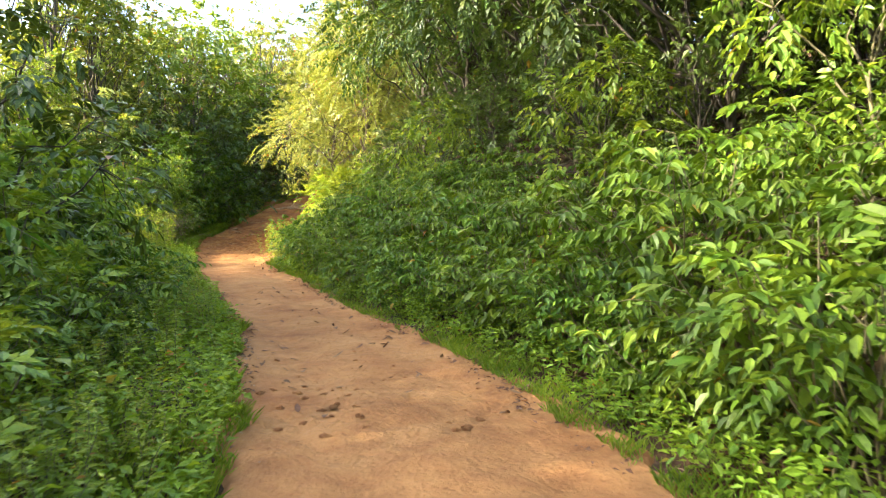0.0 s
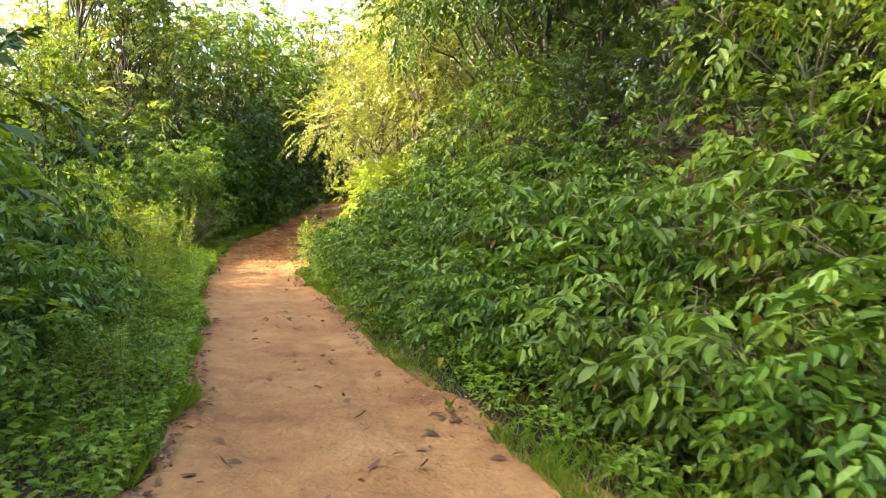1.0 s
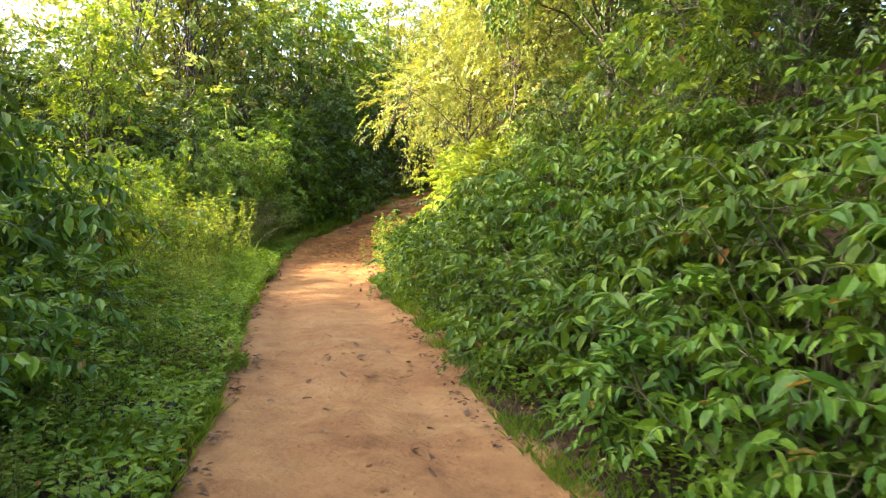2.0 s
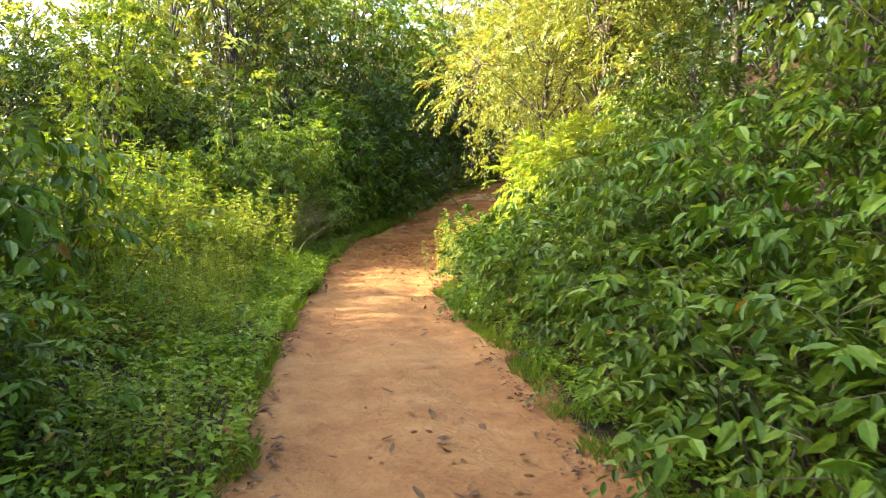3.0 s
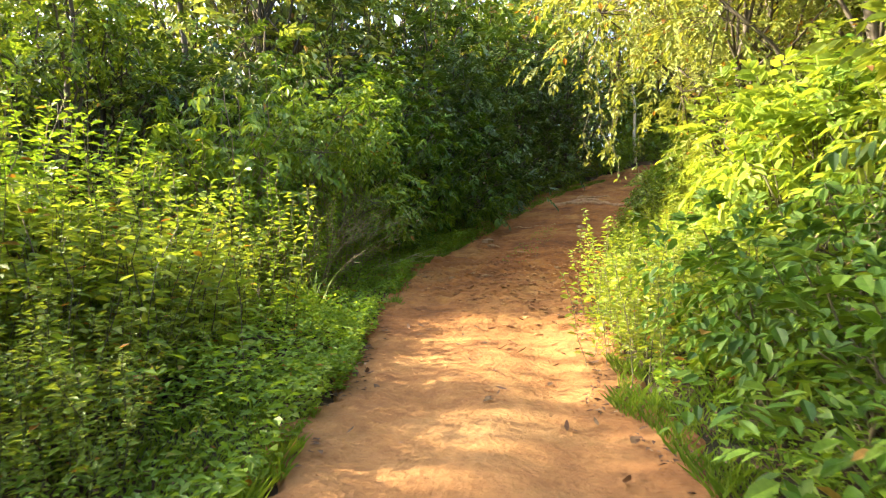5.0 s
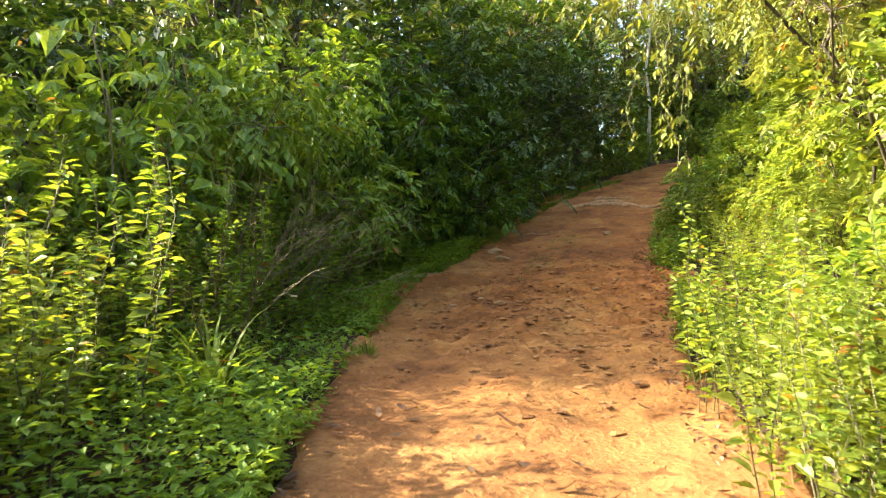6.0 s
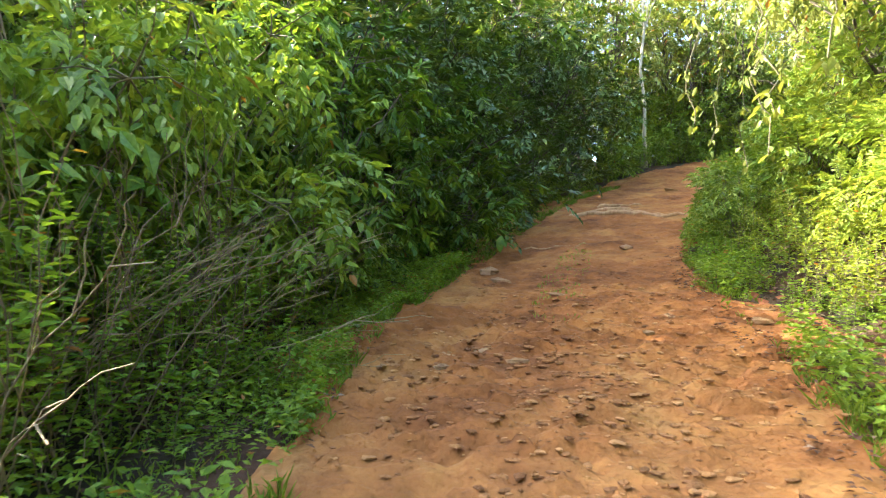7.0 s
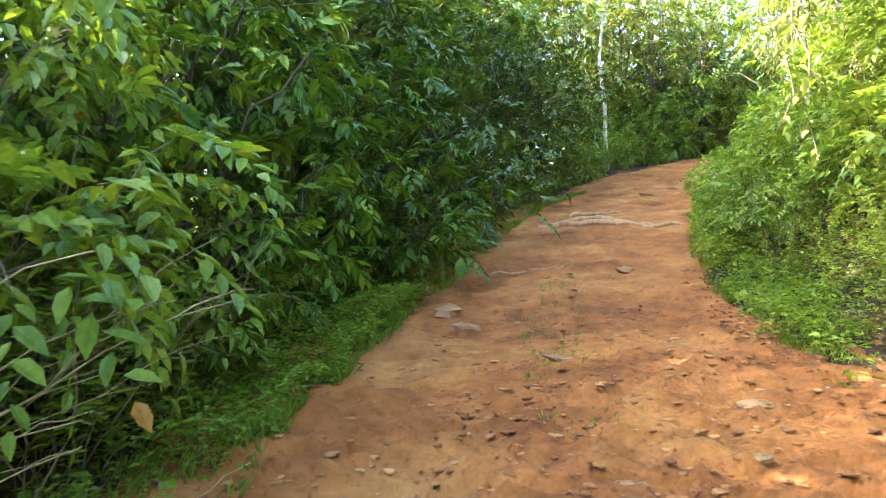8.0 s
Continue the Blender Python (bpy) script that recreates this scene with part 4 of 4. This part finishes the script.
def cover(name, label, category, seed, n, lo, hi, side, near, far, edge, leaf, mat, lift, flat=0.6, climb=0.0, thick=0.6):
    rng = np.random.default_rng(seed)
    x, y = scatter(rng, n, lo, hi, side, near, far, edge)
    keep = wavy(x * 0.9, y * 0.9, seed) + 1.2 * (lattice(x, y, 2.3, seed + 1) - 0.5) + rng.normal(0, 0.25, n) - (2.0 if climb else 0.0) * bare(x, y) > (-thick if climb else -0.2)
    x, y = x[keep], y[keep]
    n = len(x)
    lift = lift * (1 + climb * np.maximum(side * (x - edge(y)), 0))
    base = np.stack([x, y, np.maximum(land(x, y), np.where((x > left_of(y)) & (x < right_of(y)), track_at(x, y), -99)) + lift * rng.random(n) * np.clip(0.35 + 1.6 * lattice(x, y, 1.7, seed), 0.3, 1.7) + 0.01], 1)
    turn = rng.uniform(0, 2 * math.pi, n)
    out = np.stack([np.cos(turn), np.sin(turn), rng.normal(0.1, 0.35, n) * flat], 1)
    length = leaf * rng.uniform(0.5, 1.4, n)
    me = leaf_mesh(name, base, out, UP + rng.normal(0, 0.35 * flat, (n, 3)), length, length * rng.uniform(0.4, 0.65, n), mat, False)
    tagged(new(name, me), label, category, kind="stuff")


grass("grass", "short green grass along the edge of the track", 101, 12000, 3.5, 22, 1, -0.2, 0.55, right_of, 0.11)
grass("grass", "green grass on the verge of the track", 102, 28000, 1.5, 19.6, -1, -0.1, 1.6, left_of, 0.12)
grass("grass", "thin grass along the track up the slope", 103, 16000, 24, 46, -1, -0.2, 1.0, left_of, 0.1)
grass("grass", "thin grass at the foot of the bank", 104, 14000, 24, 46, 1, -0.15, 1.0, right_of, 0.1)
grass("grass", "wisps of grass growing along the middle of the track", 105, 800, 28.5, 34.5, 1, -0.3, 0.25, lambda y: 0.5 * (left_of(y) + right_of(y)), 0.05)
cover("ground_cover", "low leafy plants carpeting the verge", "ground cover", 111, 26000, 1.5, 24, -1, -0.05, 2.6, left_of, 0.07, LEAF_HERB, 0.22, 0.9, 0.9)
cover("ground_cover", "low leafy plants beside the rising track", "ground cover", 112, 46000, 19.4, 35, -1, -0.12, 2.3, left_of, 0.06, LEAF_HERB, 0.2, 0.8, 0.7, 0.25)
cover("ground_cover", "low leafy plants at the foot of the bushes", "ground cover", 113, 14000, 2.5, 30, 1, 0.1, 1.1, right_of, 0.07, LEAF_HERB, 0.22, 0.8, 0.6)
cover("ground_cover", "low leafy plants growing up the bank", "ground cover", 116, 30000, 24.5, 46, 1, -0.08, 3.4, right_of, 0.07, LEAF_HERB, 0.3, 0.9, 0.6)
cover("leaf_litter", "brown fallen leaves lying on the bank", "leaf litter", 114, 16000, 3, 46, 1, 0.6, 7, right_of, 0.1, LEAF_DRY, 0.02, 0.3)
cover("leaf_litter", "dry leaves and crumbs along the edge of the track", "leaf litter", 117, 5200, 4, 34, 1, -0.4, 0.5, right_of, 0.05, LEAF_DRY, 0.03, 0.5)
cover("leaf_litter", "dry leaves and crumbs along the edge of the track", "leaf litter", 118, 2600, 4, 34, -1, -0.25, 0.5, left_of, 0.06, LEAF_DRY, 0.03, 0.5)
cover("leaf_litter", "brown fallen leaves under the bushes", "leaf litter", 115, 9000, 3, 40, -1, 0.3, 6, left_of, 0.09, LEAF_DRY, 0.02, 0.3)


def undergrowth():
    rng = np.random.default_rng(131)
    n = 34000
    x, y = rng.uniform(-42, 30, n), rng.uniform(-22, 82, n)
    keep = ((x < left_of(y) - 4.5) | (x > right_of(y) + 5.5)) & (lattice(x, y, 0.6, 7) + rng.normal(0, 0.2, n) > 0.35)
    x, y = x[keep], y[keep]
    n = len(x)
    turn = rng.uniform(0, 2 * math.pi, n)
    base = np.stack([x, y, land(x, y) + 0.35 * rng.random(n)], 1)
    out = np.stack([np.cos(turn), np.sin(turn), rng.uniform(-0.1, 0.7, n)], 1)
    length = rng.uniform(0.2, 0.5, n)
    me = leaf_mesh("undergrowth", base, out, UP + rng.normal(0, 0.3, (n, 3)), length, length * 0.42, LEAF_BROAD, False)
    tagged(new("undergrowth", me), "low leafy undergrowth on the floor of the wood", "undergrowth", kind="stuff")


undergrowth()


def far_woods():
    rng = np.random.default_rng(121)
    n = 18000
    turn = rng.uniform(0, 2 * math.pi, n)
    ring = rng.uniform(30, 52, n)
    x, y = -6 + ring * np.cos(turn), 22 + (ring + 14) * np.sin(turn)
    top = 7.5 + 2.5 * wavy(x * 0.25, y * 0.25, 3.0)
    z = land(x, y) + top * rng.random(n) ** 0.8
    way = unit(rng.normal(0, 1, (n, 3)) - UP * 0.3)
    length = rng.uniform(0.6, 1.3, n)
    me = leaf_mesh("far_woods", np.stack([x, y, z], 1), way, UP + rng.normal(0, 0.5, (n, 3)), length, length * 0.55, LEAF_TREE, False)
    tagged(new("far_woods", me), "distant woods of green trees all round", "woods", kind="stuff")


far_woods()


# ---- on the track: gully, stones, clods, roots, fallen leaves ----
def gully():
    ys = np.arange(26.2, 31.0, 0.08)
    us = np.linspace(-1, 1, 13)
    V, W = np.meshgrid(us, ys)
    x = gully_line(W) + V * (0.22 + 0.06 * wavy(W * 2.1, W, 0.3))
    z = land(x, W) + 0.055 - 0.075 * (1 - np.abs(V)) ** 0.7 - 0.075 * np.abs(V) ** 6 + 0.014 * wavy(x * 9, W * 9, 1.0)
    me = mesh_of("gully", np.stack([x, W, z], -1).reshape(-1, 3), sheet_faces(len(ys), len(us)), GULLY_SOIL, True)
    tagged(new("gully", me), "washed-out gully of bare orange earth below the bank", "gully", kind="structure")


def bare_verge(label, lo, hi, side, edge, width):
    """Trodden earth beside the track, with a ragged outer rim that dips under the plants."""
    ys = np.arange(lo, hi, 0.08)
    us = np.linspace(0, 1, 15)
    V, W = np.meshgrid(us, ys)
    x = edge(W) + side * (V * width * (1 + 0.17 * wavy(W * 1.7, W * 0.4, 3.0)) - 0.12)
    rim = np.clip(np.minimum(W - lo, hi - 0.1 - W) / 0.5, 0, 1) * np.clip((1 - V) / 0.2, 0, 1) * np.clip(V / 0.16, 0, 1)
    inside = (x > left_of(W)) & (x < right_of(W))
    z = np.maximum(land(x, W), np.where(inside, track_at(x, W), -99)) - 0.05 + 0.075 * rim + 0.012 * wavy(x * 8, W * 8, 5.0)
    faces = sheet_faces(len(ys), len(us))
    me = mesh_of("bare_verge", np.stack([x, W, z], -1).reshape(-1, 3), faces if side > 0 else faces[:, ::-1], ROAD_SOIL, True)
    tagged(new("bare_verge", me), label, "ground", kind="structure")


bare_verge("trodden brown earth between the track and the gully", 27.5, 30.7, 1, right_of, 0.62)
bare_verge("bare red earth among low plants beside the track", 26.0, 52.0, -1, left_of, 0.85)
gully()


def lump(seed, mat, flat=0.7, rings=4, sides=7):
    """An uneven lump of earth or stone, about 1 across, on its flat side."""
    rng = np.random.default_rng(seed)
    a = np.linspace(0.12, math.pi - 0.12, rings)
    b = np.linspace(0, 2 * math.pi, sides, endpoint=False)
    A, B = np.meshgrid(a, b, indexing="ij")
    r = 0.5 * (1 + rng.normal(0, 0.11, A.shape) + 0.16 * np.sin(2 * B + rng.uniform(0, 6)) + 0.1 * np.sin(3 * B + rng.uniform(0, 6)))
    v = np.stack([r * np.sin(A) * np.cos(B), r * np.sin(A) * np.sin(B), r * np.cos(A) * flat], -1).reshape(-1, 3)
    faces = [(i * sides + j, (i + 1) * sides + j, (i + 1) * sides + (j + 1) % sides, i * sides + (j + 1) % sides) for i in range(rings - 1) for j in range(sides)]
    me = mesh_of("lump", v, np.array(faces), mat)
    bm = bmesh.new()
    bm.from_mesh(me)
    bmesh.ops.holes_fill(bm, edges=bm.edges[:], sides=0)
    bm.to_mesh(me)
    bm.free()
    return me


CLODS = [lump(s, CLOD, 0.7) for s in range(201, 207)]
SLABS = [lump(s, STONE, 0.32) for s in range(211, 214)]
place = random.Random(9)
for k in range(70):
    yy = place.gauss(27.4, 1.5)
    xx = float(left_of(yy)) + float(right_of(yy) - left_of(yy)) * place.betavariate(2.0, 2.4)
    d = place.uniform(0.025, 0.055) if k > 12 else place.uniform(0.05, 0.09)
    ob = tagged(new("clod", CLODS[k % 6]), "broken clod of dry red earth on the track", "clod", "clods on the track")
    ob.matrix_basis = pose(xx, yy, float(track_at(xx, yy)) + d * 0.02, 0, 0, place.uniform(0, 360)) @ Matrix.Diagonal((d * 1.2, d, d * 0.62, 1))
for k in range(34):
    yy = place.uniform(4.6, 6.2)
    xx = place.gauss(-0.7, 0.35) if k < 22 else place.uniform(0.2, 1.1)
    d = place.uniform(0.03, 0.085)
    ob = tagged(new("clod", CLODS[k % 6]), "small clod of red earth churned up on the track", "clod", "clods on the track")
    ob.matrix_basis = pose(xx, yy, float(track_at(xx, yy)) + d * 0.02, 0, 0, place.uniform(0, 360)) @ Matrix.Diagonal((d * 1.2, d, d * 0.62, 1))
for k in range(60):
    yy = place.uniform(6.0, 14.5)
    xx = float(left_of(yy)) + float(right_of(yy) - left_of(yy)) * min(0.97, place.betavariate(2.2, 1.5))
    d = place.uniform(0.018, 0.05)
    ob = tagged(new("clod", CLODS[k % 6]), "small dark crumb of earth on the track", "clod", "clods on the track")
    ob.matrix_basis = pose(xx, yy, float(track_at(xx, yy)) + d * 0.02, 0, 0, place.uniform(0, 360)) @ Matrix.Diagonal((d * 1.3, d, d * 0.7, 1))
for k, (xx, yy, d) in enumerate(((-8.66, 27.4, 0.3), (-9.0, 27.2, 0.24), (-9.93, 32.0, 0.5), (-9.6, 31.4, 0.35), (-6.6, 46.2, 0.7), (-7.3, 44.0, 0.5), (-7.2, 29.3, 0.3), (-6.35, 28.9, 0.26), (-6.3, 29.7, 0.3), (-6.2, 29.2, 0.2), (-8.0, 34.2, 0.35), (-8.5, 30.0, 0.22), (-8.3, 26.9, 0.2), (-8.85, 26.7, 0.17), (-9.3, 26.5, 0.15), (-8.0, 27.8, 0.16), (-7.4, 28.3, 0.2))):
    ob = tagged(new("flat_stone", SLABS[k % 3]), "flat weathered stone bedded in the red track", "stone", "stones in the track")
    ob.matrix_basis = pose(xx, yy, float(track_at(xx, yy) if xx < right_of(yy) else land(xx, yy)) - d * 0.02, 3, -2, k * 47) @ Matrix.Diagonal((d * 1.3, d * 0.8, d * 0.85, 1))
for k, (xa, ya, xb, yb, r) in enumerate(((-9.6, 38.2, -6.9, 37.9, 0.085), (-9.3, 39.0, -7.4, 38.3, 0.075), (-9.1, 39.6, -8.0, 39.9, 0.06), (-9.9, 34.0, -8.7, 34.5, 0.025))):
    rng = np.random.default_rng(220 + k)
    p = bent(rng, (xa, ya, 0), (xb, yb, 0), 0.0, 12, 0.02)
    p[:, 2] = track_at(p[:, 0], p[:, 1]) + r * 0.1 + rng.normal(0, 0.014, 12)
    p[[0, -1], 2] -= 0.06
    tagged(new("tree_root", tubes("tree_root", [(p, np.linspace(r, r * 0.5, 12))], SUN_TINTED_ROOT, 7)), "bare tree root crossing the red track, paled as if sunlit", "root")


def grit():
    rng = np.random.default_rng(231)
    n = 7000
    y = np.concatenate([rng.uniform(4.5, 24, n // 2), rng.normal(28, 3, n - n // 2)])
    u = rng.random(n)
    x = left_of(y) + (right_of(y) - left_of(y)) * u
    d = rng.uniform(0.004, 0.011, n) * np.where(y > 23.5, 1.3, 1.0)
    o = np.stack([x, y, track_at(x, y) + d * 0.2], 1)
    corner = np.array([[1, 0, 0], [0, 1, 0], [-1, 0, 0], [0, -1, 0], [0, 0, 0.8], [0, 0, -0.5]])
    v = o[:, None] + corner[None] * d[:, None, None] * rng.uniform(0.6, 1.4, (n, 6, 1))
    f = np.array([[0, 1, 4], [1, 2, 4], [2, 3, 4], [3, 0, 4]])
    me = mesh_of("grit", v.reshape(-1, 3), (f[None] + np.arange(n)[:, None, None] * 6).reshape(-1, 3), ROAD_SOIL)
    tagged(new("grit", me), "loose grit and crumbs of red earth on the track", "grit", kind="stuff")


grit()


def rubble():
    """Broken crust lying loose where the track is washed out."""
    rng = np.random.default_rng(241)
    verts, faces, start = [], [], 0
    shapes = []
    for me in CLODS:
        co = np.empty(len(me.vertices) * 3, np.float32)
        me.vertices.foreach_get("co", co)
        shapes.append((co.reshape(-1, 3), np.array([p.vertices[:] for p in me.polygons if len(p.vertices) == 4])))
    for k in range(2600):
        y = rng.normal(26.6, 1.6) if k < 1700 else rng.normal(29.6, 2.2)
        u = np.clip(rng.normal(0.5 if k < 1700 else 0.6, 0.24), 0.03, 0.97)
        x = left_of(y) + (right_of(y) - left_of(y)) * u
        v, f = shapes[k % 6]
        d = 0.017 + 0.06 * rng.random() ** 2.6
        turn = rng.uniform(0, 6.28)
        c, s = math.cos(turn), math.sin(turn)
        w = v * (d * 1.4, d, d * 0.42)
        w = np.stack([w[:, 0] * c - w[:, 1] * s + x, w[:, 0] * s + w[:, 1] * c + y, w[:, 2] + track_at(x, y) + d * 0.1], 1)
        verts.append(w)
        faces.append(f + start)
        start += len(v)
    me = mesh_of("rubble", np.concatenate(verts), np.concatenate(faces), RUBBLE)
    tagged(new("rubble", me), "loose rubble of broken red crust on the track", "rubble", kind="stuff")


rubble()
DEAD = [single_leaf("fallen_leaf", LEAF_DRY, 1.0, w, c) for w, c in ((0.45, -0.25), (0.5, 0.2), (0.4, -0.5))]
spots = [(place.uniform(5.2, 24), place.betavariate(0.6, 0.6)) for _ in range(210)] + [(place.gauss(13.6, 0.5), place.gauss(0.45, 0.12)) for _ in range(10)]
for k, (yy, u) in enumerate(spots):
    xx = float(left_of(yy)) + float(right_of(yy) - left_of(yy)) * (0.03 + 0.94 * min(max(u, 0), 1))
    l = place.uniform(0.045, 0.12)
    ob = tagged(new("fallen_leaf", DEAD[k % 3]), "dry brown fallen leaf on the red track", "leaf", "fallen leaves on the track")
    ob.matrix_basis = pose(xx, yy, float(track_at(xx, yy)) + 0.012, place.uniform(-12, 12), place.uniform(-20, 20), place.uniform(0, 360)) @ Matrix.Scale(l, 4)


# ---- beside the track: tall grass, dry branches, vines ----
def blade(seed, length, width, arch):
    f = np.linspace(0, 1, 8)
    half = width * 0.5 * (1 - f**2.2) * (0.55 + 0.9 * f * (1 - f) * 2)
    y = length * 0.55 * f**1.5 * arch
    z = length * (f - 0.42 * arch * f**2.6)
    v = np.concatenate([np.stack([h * half, y, z + abs(h) * half * 0.35], 1) for h in (-1.0, 0.0, 1.0)])
    faces = [(c * 8 + k, (c + 1) * 8 + k, (c + 1) * 8 + k + 1, c * 8 + k + 1) for c in range(2) for k in range(7)]
    return mesh_of("blade", v, np.array(faces), LEAF_YELLOW, True)


BLADES = [blade(k, l, 0.032, a) for k, (l, a) in enumerate(((0.9, 0.8), (0.8, 1.1), (1.0, 1.0), (0.65, 1.3)))]
for x, yy, size, count in ((-8.92, 22.3, 1.05, 42), (-9.4, 22.7, 0.75, 16)):
    thing = tagged(new("tall_grass"), "tuft of broad arching bright green grass blades", "grass")
    thing.matrix_basis = pose(x, yy, float(land(x, yy)) - 0.02)
    for k in range(count):
        ob = part("blade", BLADES[k % 4], thing)
        ob.matrix_basis = pose(place.gauss(0, 0.06), place.gauss(0, 0.06), 0, place.uniform(-14, 14), place.uniform(-14, 14), place.uniform(0, 360)) @ Matrix.Scale(size * place.uniform(0.7, 1.1), 4)


def dry_branch(seed, x, y, toward, length, rise):
    rng = np.random.default_rng(seed)
    a = np.array([x, y, float(land(x, y)) - 0.05])
    turn = math.radians(toward)
    b = a + np.array([math.cos(turn) * length, math.sin(turn) * length, rise])
    main = bent(rng, a, b, 0.22, 9, 0.012)
    thing = tagged(new("dry_branch"), "bare pale dry branch arching out of the bushes", "branch", "dry branches")
    part("stem", tubes("stem", [(main, np.linspace(0.0055, 0.0024, 9))], DRY_TWIG, 5), thing)
    for k in range(4):
        o = main[3 + k]
        e = o + (b - a) * rng.uniform(0.2, 0.4) + rng.normal(0, 0.16, 3) * length * 0.5
        part("twig", tubes("twig", [(bent(rng, o, e, 0.1, 5, 0.03), np.linspace(0.004, 0.002, 5))], DRY_TWIG, 4), thing)


for k in range(40):
    yy = 22.6 + 0.14 * k + place.uniform(-0.2, 0.2)
    dry_branch(300 + k, float(left_of(yy)) - place.uniform(0.8, 1.7), yy, place.uniform(-75, 45), place.uniform(0.6, 1.5), place.uniform(0.4, 1.7))


def leaning_stems(seed, base, tip, count):
    """Dry stems that spring from one spot and lean out together over the verge."""
    rng = np.random.default_rng(seed)
    thing = tagged(new("fallen_branch"), "fan of dry tan stems leaning out of the thicket", "branch", "dry branches")
    for k in range(count):
        a = np.array((*base, float(land(*base)) - 0.04)) + (*rng.normal(0, 0.11, 2), 0)
        b = np.array(tip) + rng.normal(0, (0.2, 0.2, 0.16))
        reach = rng.uniform(0.75, 1.15)
        run = bent(rng, a, a + (b - a) * reach, 0.1, 9, 0.01)
        r = rng.uniform(0.004, 0.0085)
        stem = part("stem", tubes("stem", [(run, np.linspace(r, r * 0.35, 9))], DRY_STALK, 5), thing)
        for o in run[[5, 7]]:
            e = o + (b - a) * rng.uniform(0.12, 0.25) + rng.normal(0, 0.09, 3)
            part("twig", tubes("twig", [(bent(rng, o, e, 0.08, 5, 0.03), np.linspace(r * 0.5, 0.0015, 5))], DRY_STALK, 4), stem)


leaning_stems(351, (-10.95, 24.55), (-9.55, 25.15, 2.2), 12)
leaning_stems(352, (-10.7, 25.6), (-9.75, 26.7, 2.25), 6)
leaning_stems(353, (-10.5, 25.7), (-9.45, 26.35, 1.6), 4)


def vine(seed, x, y, top, low):
    rng = np.random.default_rng(seed)
    p = bent(rng, (x, y, top), (x + rng.normal(0, 0.2), y + rng.normal(0, 0.2), low), 0.0, 10, 0.03)
    thing = tagged(new("vine"), "thin leafy vine hanging from the overhanging tree", "vine", "hanging vines")
    stem = part("stem", tubes("stem", [(p, np.full(10, 0.006))], STEM, 4), thing)
    at = np.repeat(p[1:], 5, 0) + rng.normal(0, 0.04, (45, 3))
    out = np.stack([rng.normal(0, 1, len(at)), rng.normal(0, 1, len(at)), np.full(len(at), -0.8)], 1)
    leaf_parts(stem, at, out, UP + rng.normal(0, 0.4, (len(at), 3)), rng.uniform(0.06, 0.11, len(at)), np.ones(len(at)), LEAF_LIGHT)


for k, (x, yy, top, low) in enumerate(((-6.6, 27.4, 5.0, 3.3), (-6.4, 28.3, 5.2, 3.1), (-6.9, 28.9, 5.4, 3.5), (-6.5, 30.2, 5.4, 3.6), (-6.3, 31.6, 5.6, 3.4), (-6.0, 26.6, 5.0, 3.4))):
    vine(330 + k, x, yy, top, low)
